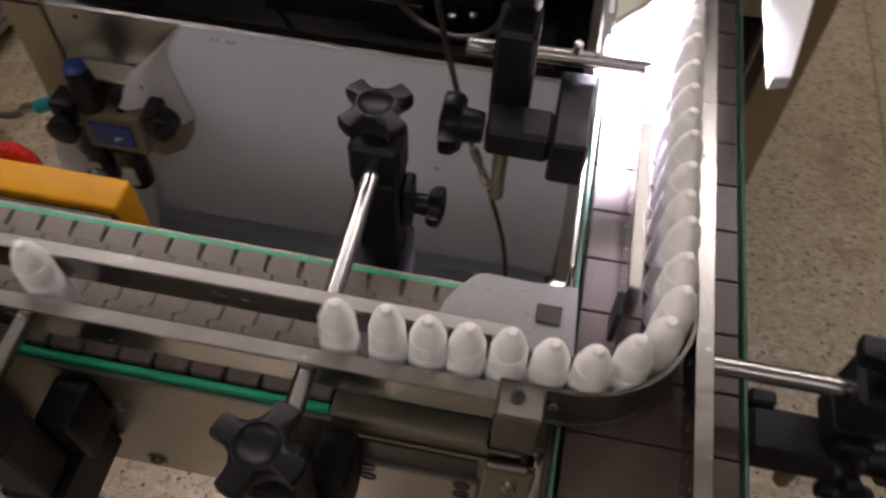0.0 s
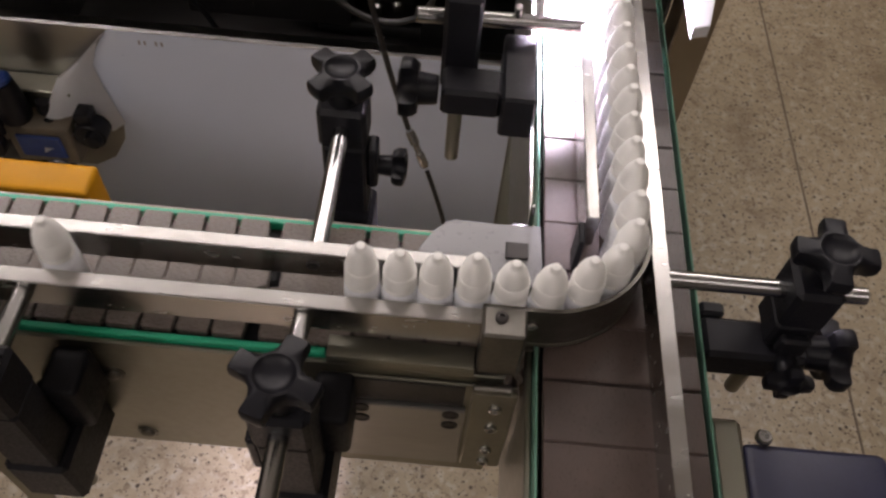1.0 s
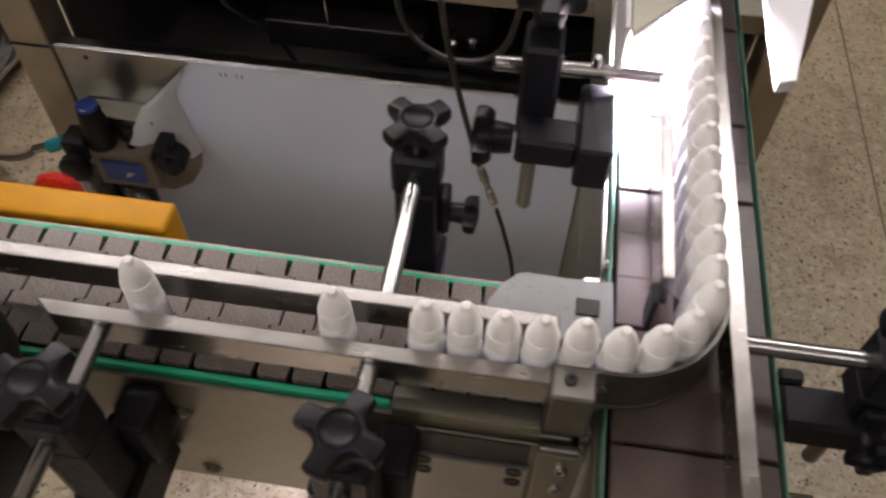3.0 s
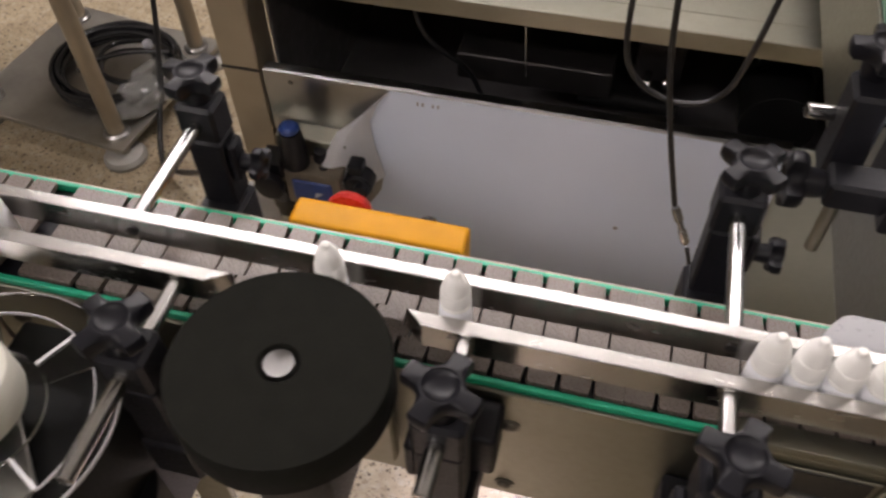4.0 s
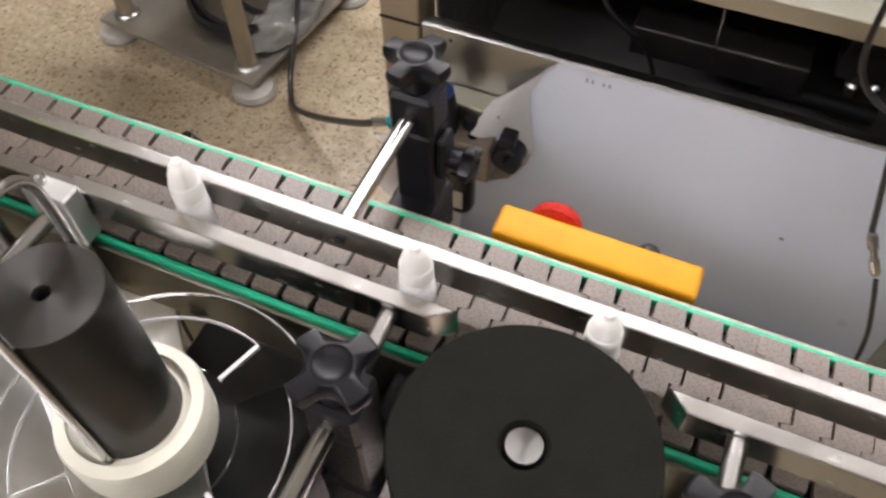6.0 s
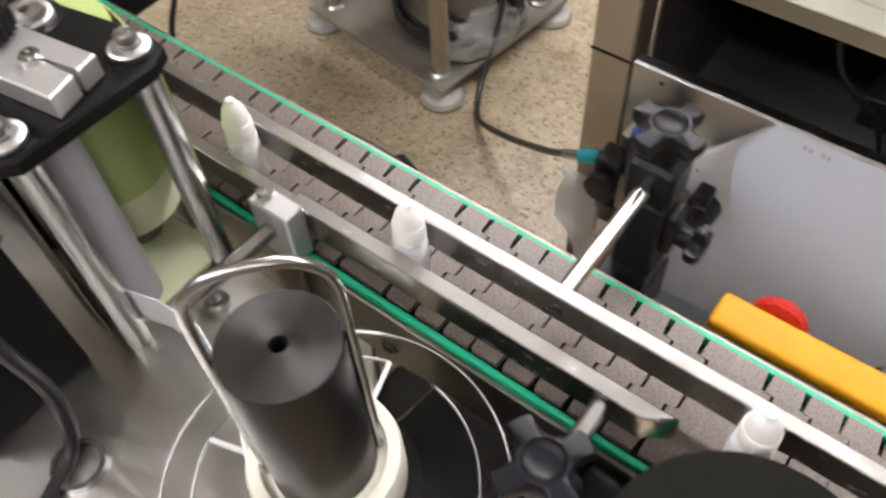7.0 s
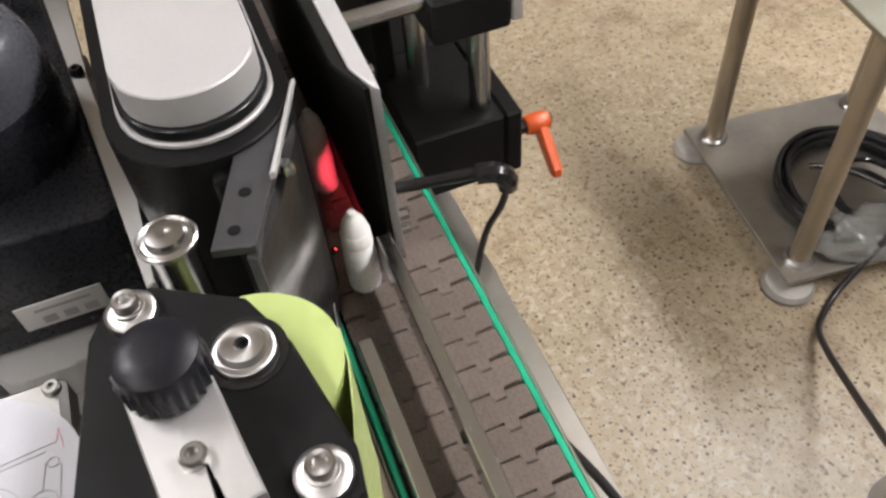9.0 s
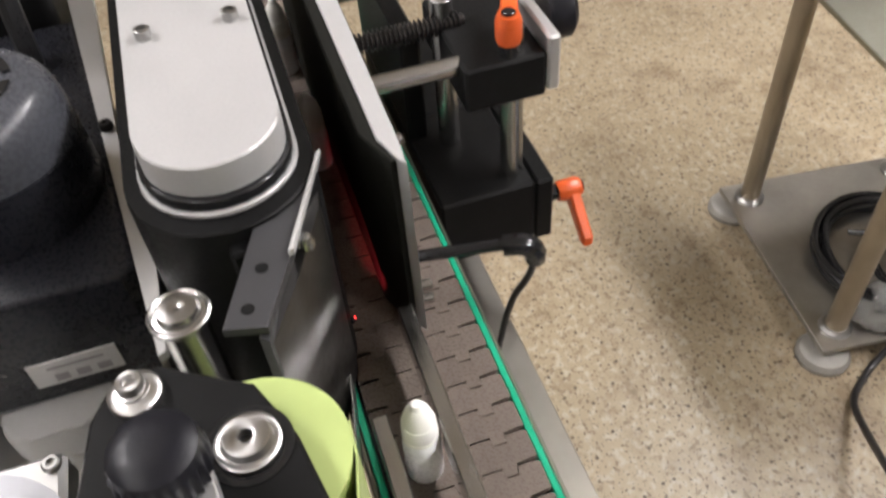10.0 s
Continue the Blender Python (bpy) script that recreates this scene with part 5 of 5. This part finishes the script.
# ---------------------------------------------------------------- air preparation unit
ap = empty("air_regulator", "black and blue air filter regulator on the rear panel's end", "regulator")
part("manifold", box(-0.536, -0.4400, 0.490, 0.535, 0.330, 0.405, 0.004), MANIFOLD, ap, "dull tan cast manifold")
part("inlet_block", box(-0.576, -0.5362, 0.486, 0.528, 0.384, 0.420, 0.004), KNOB, ap, "black inlet block")
part("port_hole", lathe([(0, 0.4051), (0.0075, 0.4051), (0.0075, 0.4060), (0, 0.4060)], 18, Matrix.Translation((-0.473, 0.510, 0))), GLOSSBLACK, ap, "dark port hole")
for xx in (-0.548, -0.490):
    part("bowl", lathe([(0, 0), (0.012, 0.002), (0.020, 0.010), (0.022, 0.020), (0.022, 0.085), (0.026, 0.088), (0.026, 0.108), (0, 0.108)], 28, Matrix.Translation((xx, 0.512, 0.222))), GLOSSBLACK, ap, "black filter bowl")
    part("window", box(xx - 0.010, xx + 0.010, 0.4885, 0.4905, 0.247, 0.290, 0.001), ALU, ap, "pale sight window")
part("gauge", lathe([(0, 0), (0.022, 0), (0.024, 0.004), (0.024, 0.016), (0.021, 0.018), (0, 0.018)], 28, Matrix.Translation((-0.553, 0.479, 0.385)) @ Matrix.Rotation(PI / 2, 4, "X")), KNOB, ap, "black round gauge")
part("regulator_cap", lathe([(0, 0), (0.022, 0), (0.023, 0.006), (0.021, 0.042), (0.017, 0.070), (0, 0.072)], 28, Matrix.Translation((-0.520, 0.510, 0.4052))), KNOB, ap, "black regulator knob")
part("cap_ring", lathe([(0, 0), (0.0160, 0), (0.0160, 0.006), (0.011, 0.010), (0, 0.010)], 24, Matrix.Translation((-0.520, 0.510, 0.4775))), BLUE, ap, "blue knob cap")
part("blue_body", box(-0.522, -0.454, 0.4845, 0.4898, 0.346, 0.392, 0.003), BLUE, ap, "blue body cover")
part("valve", lathe([(0, 0), (0.020, 0), (0.024, 0.003), (0.024, 0.030), (0.021, 0.034), (0, 0.035)], 28, Matrix.Translation((-0.4150, 0.530, 0.386)) @ Matrix.Rotation(PI / 2, 4, "X")), KNOB, ap, "black round valve")
part("valve_top", box(-0.4300, -0.4060, 0.500, 0.528, 0.4082, 0.4280, 0.004), KNOB, ap)
part("needle_knob", lathe([(0, 0), (0.014, 0), (0.015, 0.003), (0.012, 0.020), (0, 0.022)], 20, Matrix.Translation((-0.481, 0.520, 0.4065)) @ Matrix.Translation((0, 0.008, 0))), KNOB, ap, "black needle knob")
part("valve_knob", lathe([(0, 0), (0.013, 0), (0.014, 0.003), (0.012, 0.012), (0, 0.015)], 20, Matrix.Translation((-0.404, 0.494, 0.392)) @ Matrix.Rotation(PI / 2, 4, "X")), KNOB, ap)
part("bracket", box(-0.56, -0.44, 0.531, 0.569, 0.36, 0.44, 0.002), STEEL_DULL, ap)
part("fitting", rod((-0.576, 0.505, 0.404), (-0.606, 0.498, 0.394), 0.011, 20), CYAN, ap, "cyan push-in fitting")
part("ferrule", rod((-0.607, 0.498, 0.394), (-0.632, 0.495, 0.386), 0.0075, 16), CHROME, ap, "metal ferrule")
hs = empty("air_hose", "black air hose running across the floor to the fitting", "hose")
part("tube", sweep([(-0.630, 0.495, 0.387), (-0.665, 0.520, 0.345), (-0.740, 0.580, 0.262), (-0.840, 0.655, 0.160), (-0.930, 0.715, 0.085), (-0.975, 0.745, 0.058), (-1.000, 0.780, 0.057), (-1.028, 0.830, 0.062), (-1.050, 0.930, 0.14), (-1.060, 1.020, 0.32), (-1.070, 1.10, 0.62)], 0.0062), RUBBER, hs)
h2 = empty("side_cable", "black cable with a plug hanging at the conveyor's far side", "cable")
part("tube", sweep([(-0.640, 0.0125, 0.840), (-0.600, 0.0130, 0.868), (-0.571, 0.0200, 0.872), (-0.548, 0.0260, 0.866), (-0.530, 0.0380, 0.845)], 0.0030), RUBBER, h2)
part("plug", rod((-0.531, 0.037, 0.846), (-0.521, 0.046, 0.818), 0.0085), KNOB, h2, "black plug")
part("tail", sweep([(-0.521, 0.046, 0.819), (-0.515, 0.048, 0.79), (-0.52, 0.04, 0.72), (-0.56, 0.03, 0.60)], 0.0030), RUBBER, h2)

# ---------------------------------------------------------------- low stand with cable coil
TM = Matrix.Translation((-1.058, 0.734, 0)) @ Matrix.Rotation(radians(-7.2), 4, "Z")
tb = empty("machine_stand", "stainless stand on four round posts and disc feet", "stand")
tb.matrix_basis = TM
part("lower_plate", box(-0.438, 0.0, 0.0, 0.415, 0.086, 0.098, 0.0015), PLATESTEEL, tb, "scuffed stainless lower plate")
part("upper_plate", box(-0.438, 0.0, 0.0, 0.415, 0.612, 0.622, 0.0015), STEEL_DULL, tb, "dark stainless upper plate")
for x in (-0.393, -0.045):
    for y in (0.045, 0.370):
        part("post", rod((x, y, 0.098), (x, y, 0.612), 0.019, 28), TANPOST, tb, "round stainless post tinted tan as if mirroring the floor")
        part("collar", lathe([(0.019, 0), (0.029, 0), (0.029, 0.006), (0.024, 0.011), (0.019, 0.011)], 28, Matrix.Translation((x, y, 0.0981))), STEEL, tb)
for x in (-0.412, -0.022):
    for y in (0.022, 0.390):
        part("foot", lathe([(0, FLOOR), (0.047, FLOOR), (0.048, FLOOR + 0.008), (0.042, FLOOR + 0.018), (0.018, FLOOR + 0.024), (0.012, 0.0858), (0, 0.0858)], 32, Matrix.Translation((x, y, 0))), FOOT, tb, "grey disc foot")
co = empty("cable_coil", "coil of black cable in a clear plastic bag on the stand", "cable coil")
co.matrix_basis = TM @ Matrix.Translation((-0.170, 0.225, 0.098))
rng = random.Random(4)
for i in range(10):
    r = 0.150 - 0.0075 * (i % 4) + rng.uniform(-0.004, 0.004)
    oz = 0.007 + 0.011 * (i // 4) + rng.uniform(0, 0.003)
    ox, oy = rng.uniform(-0.005, 0.005), rng.uniform(-0.005, 0.005)
    part("turn", sweep([(ox + r * math.cos(a) + rng.uniform(-0.004, 0.004), oy + r * 0.97 * math.sin(a) + rng.uniform(-0.004, 0.004), oz + rng.uniform(0, 0.005)) for a in [2 * PI * k / 10 for k in range(10)]], 0.0060, 8, True, 2), GLOSSBLACK, co, "turn of glossy black cable")
for r, ox, oy, oz in ((0.088, 0.035, 0.020, 0.030), (0.070, 0.050, -0.010, 0.040)):
    part("turn", sweep([(ox + r * math.cos(a) * (1 + 0.15 * math.sin(3 * a)), oy + r * 0.9 * math.sin(a), oz + 0.006 * math.sin(2 * a)) for a in [2 * PI * k / 10 for k in range(10)]], 0.0058, 8, True, 2), GLOSSBLACK, co, "loose inner turn of cable")
part("loose_end", sweep([(0.12, 0.06, 0.045), (0.04, 0.03, 0.050), (-0.03, -0.02, 0.045), (-0.06, -0.06, 0.03)], 0.0058), GLOSSBLACK, co)
part("plug", rod((-0.045, -0.02, 0.03), (-0.02, -0.035, 0.03), 0.012), GLOSSBLACK, co, "black plug")
part("tie", rod((0.055, 0.055, 0.052), (0.068, 0.060, 0.058), 0.011), PAPER, co, "white cable tie")
bag = bmesh.new()
bmesh.ops.create_icosphere(bag, subdivisions=4, radius=1.0)
for v in bag.verts:
    n = noise.noise(v.co * 3.1) * 0.18 + noise.noise(v.co * 8.0) * 0.08
    v.co = Vector((v.co.x * 0.058 * (1 + n), v.co.y * 0.115 * (1 + n), max(-0.2, v.co.z) * 0.034 * (1 + 2 * n) + 0.014))
part("bag", bag, BAG, co, "crumpled clear plastic bag", Matrix.Translation((0.118, -0.030, 0.0)))

# ---------------------------------------------------------------- inspection lamp over the cross conveyor
il = empty("inspection_lamp", "bar lamp under a grey hood plate over the cross conveyor", "lamp")
part("hood", prism([(0.1805, 0.152), (0.214, 0.195), (0.262, 0.250), (0.262, 0.60), (0.1805, 0.60)], 0.978, 0.984, 0.0008), STEEL_DULL, il, "grey hood plate with a slanted front edge")
part("hood_lip", box(0.1765, 0.1800, 0.160, 0.60, 0.948, 0.984, 0.0006), WHITEPLATE, il, "white side lip")
# added strip and ties, keeping the spot's light off the floor beyond
part("hood_skirt", box(0.1805, 0.1822, 0.190, 0.60, 0.9065, 0.932, 0.0004), WHITEPLATE, il, "low white strip added to block lamp spill")
part("skirt_end", box(0.1765, 0.1822, 0.596, 0.600, 0.9322, 0.9478, 0.0004), WHITEPLATE, il)
part("skirt_end", box(0.1765, 0.1822, 0.400, 0.404, 0.9322, 0.9478, 0.0004), WHITEPLATE, il)
part("diffuser", box(0.186, 0.2095, 0.268, 0.40, 0.9735, 0.9775, 0.001), INSPECTFACE, il, "glowing diffuser")
part("side_plate", prism([(0.2845, 0.158), (0.2968, 0.162), (0.3180, 0.255), (0.3400, 0.345), (0.3400, 0.60), (0.2945, 0.60), (0.2845, 0.50)], 0.944, 0.954, 0.0008), WHITEPLATE, il, "white plastic side plate")
part("post", box(0.296, 0.312, 0.605, 0.630, 0.750, 0.998, 0.002), WHITEPLATE, il)
part("arm", box(0.225, 0.296, 0.6005, 0.630, 0.975, 0.996, 0.002), WHITEPLATE, il)
part("foot", box(0.2892, 0.2958, 0.600, 0.640, 0.760, 0.830, 0.002), STEEL_DULL, il)


# ---------------------------------------------------------------- movement
def motions():
    end = 10.0
    for ob, s0 in chain_plates:
        rows = sorted({0.0, end} | {t for t in ends(s0, BELT_SPEED, LOOP, X_RIGHT - X_LEFT, PI * R_END)})
        walk(ob, [(t, loop_pose(s0 + BELT_SPEED * t)) for t in rows])
    for ob, s0 in chain_slats:
        rows = sorted({0.0, end} | {t for t in ends(s0, CROSS_SPEED, CLOOP, CY1 - CY0, PI * CR)})
        walk(ob, [(t, cross_pose(s0 + CROSS_SPEED * t)) for t in rows])
    for b, rows in bottles:
        walk(b, [(t, pose(x, y, BELT)) for t, (x, y) in rows])
    walk(wheel, [(t, pose(*WHEEL_AT, 0, 0, 34.0 * t)) for t in (0, 2, 4, 6, 8, 10)])
    walk(reel, [(t, pose(*REEL, 0, 0, a)) for t, a in ((0.0, -150), (1.0, -110), (2.2, -80), (3.5, -20), (4.5, 30), (5.2, 60), (6.2, 110), (6.3, 112), (6.5, 128), (6.8, 205), (7.0, 230), (7.5, 227), (8.4, 230), (9.0, 250), (10.0, 290))])


def ends(s0, speed, loop, run, turn):
    """The times at which a plate passes the ends of its loop, and steps between them."""
    out = []
    lap = 0
    for lap in range(-1, 3):
        for start in (run, 2 * run + turn):
            for k in range(7):
                t = (lap * loop + start + turn * k / 6 - s0) / speed
                if 0.02 < t < 9.98:
                    out.append(round(t * FPS) / FPS)
    return out


motions()
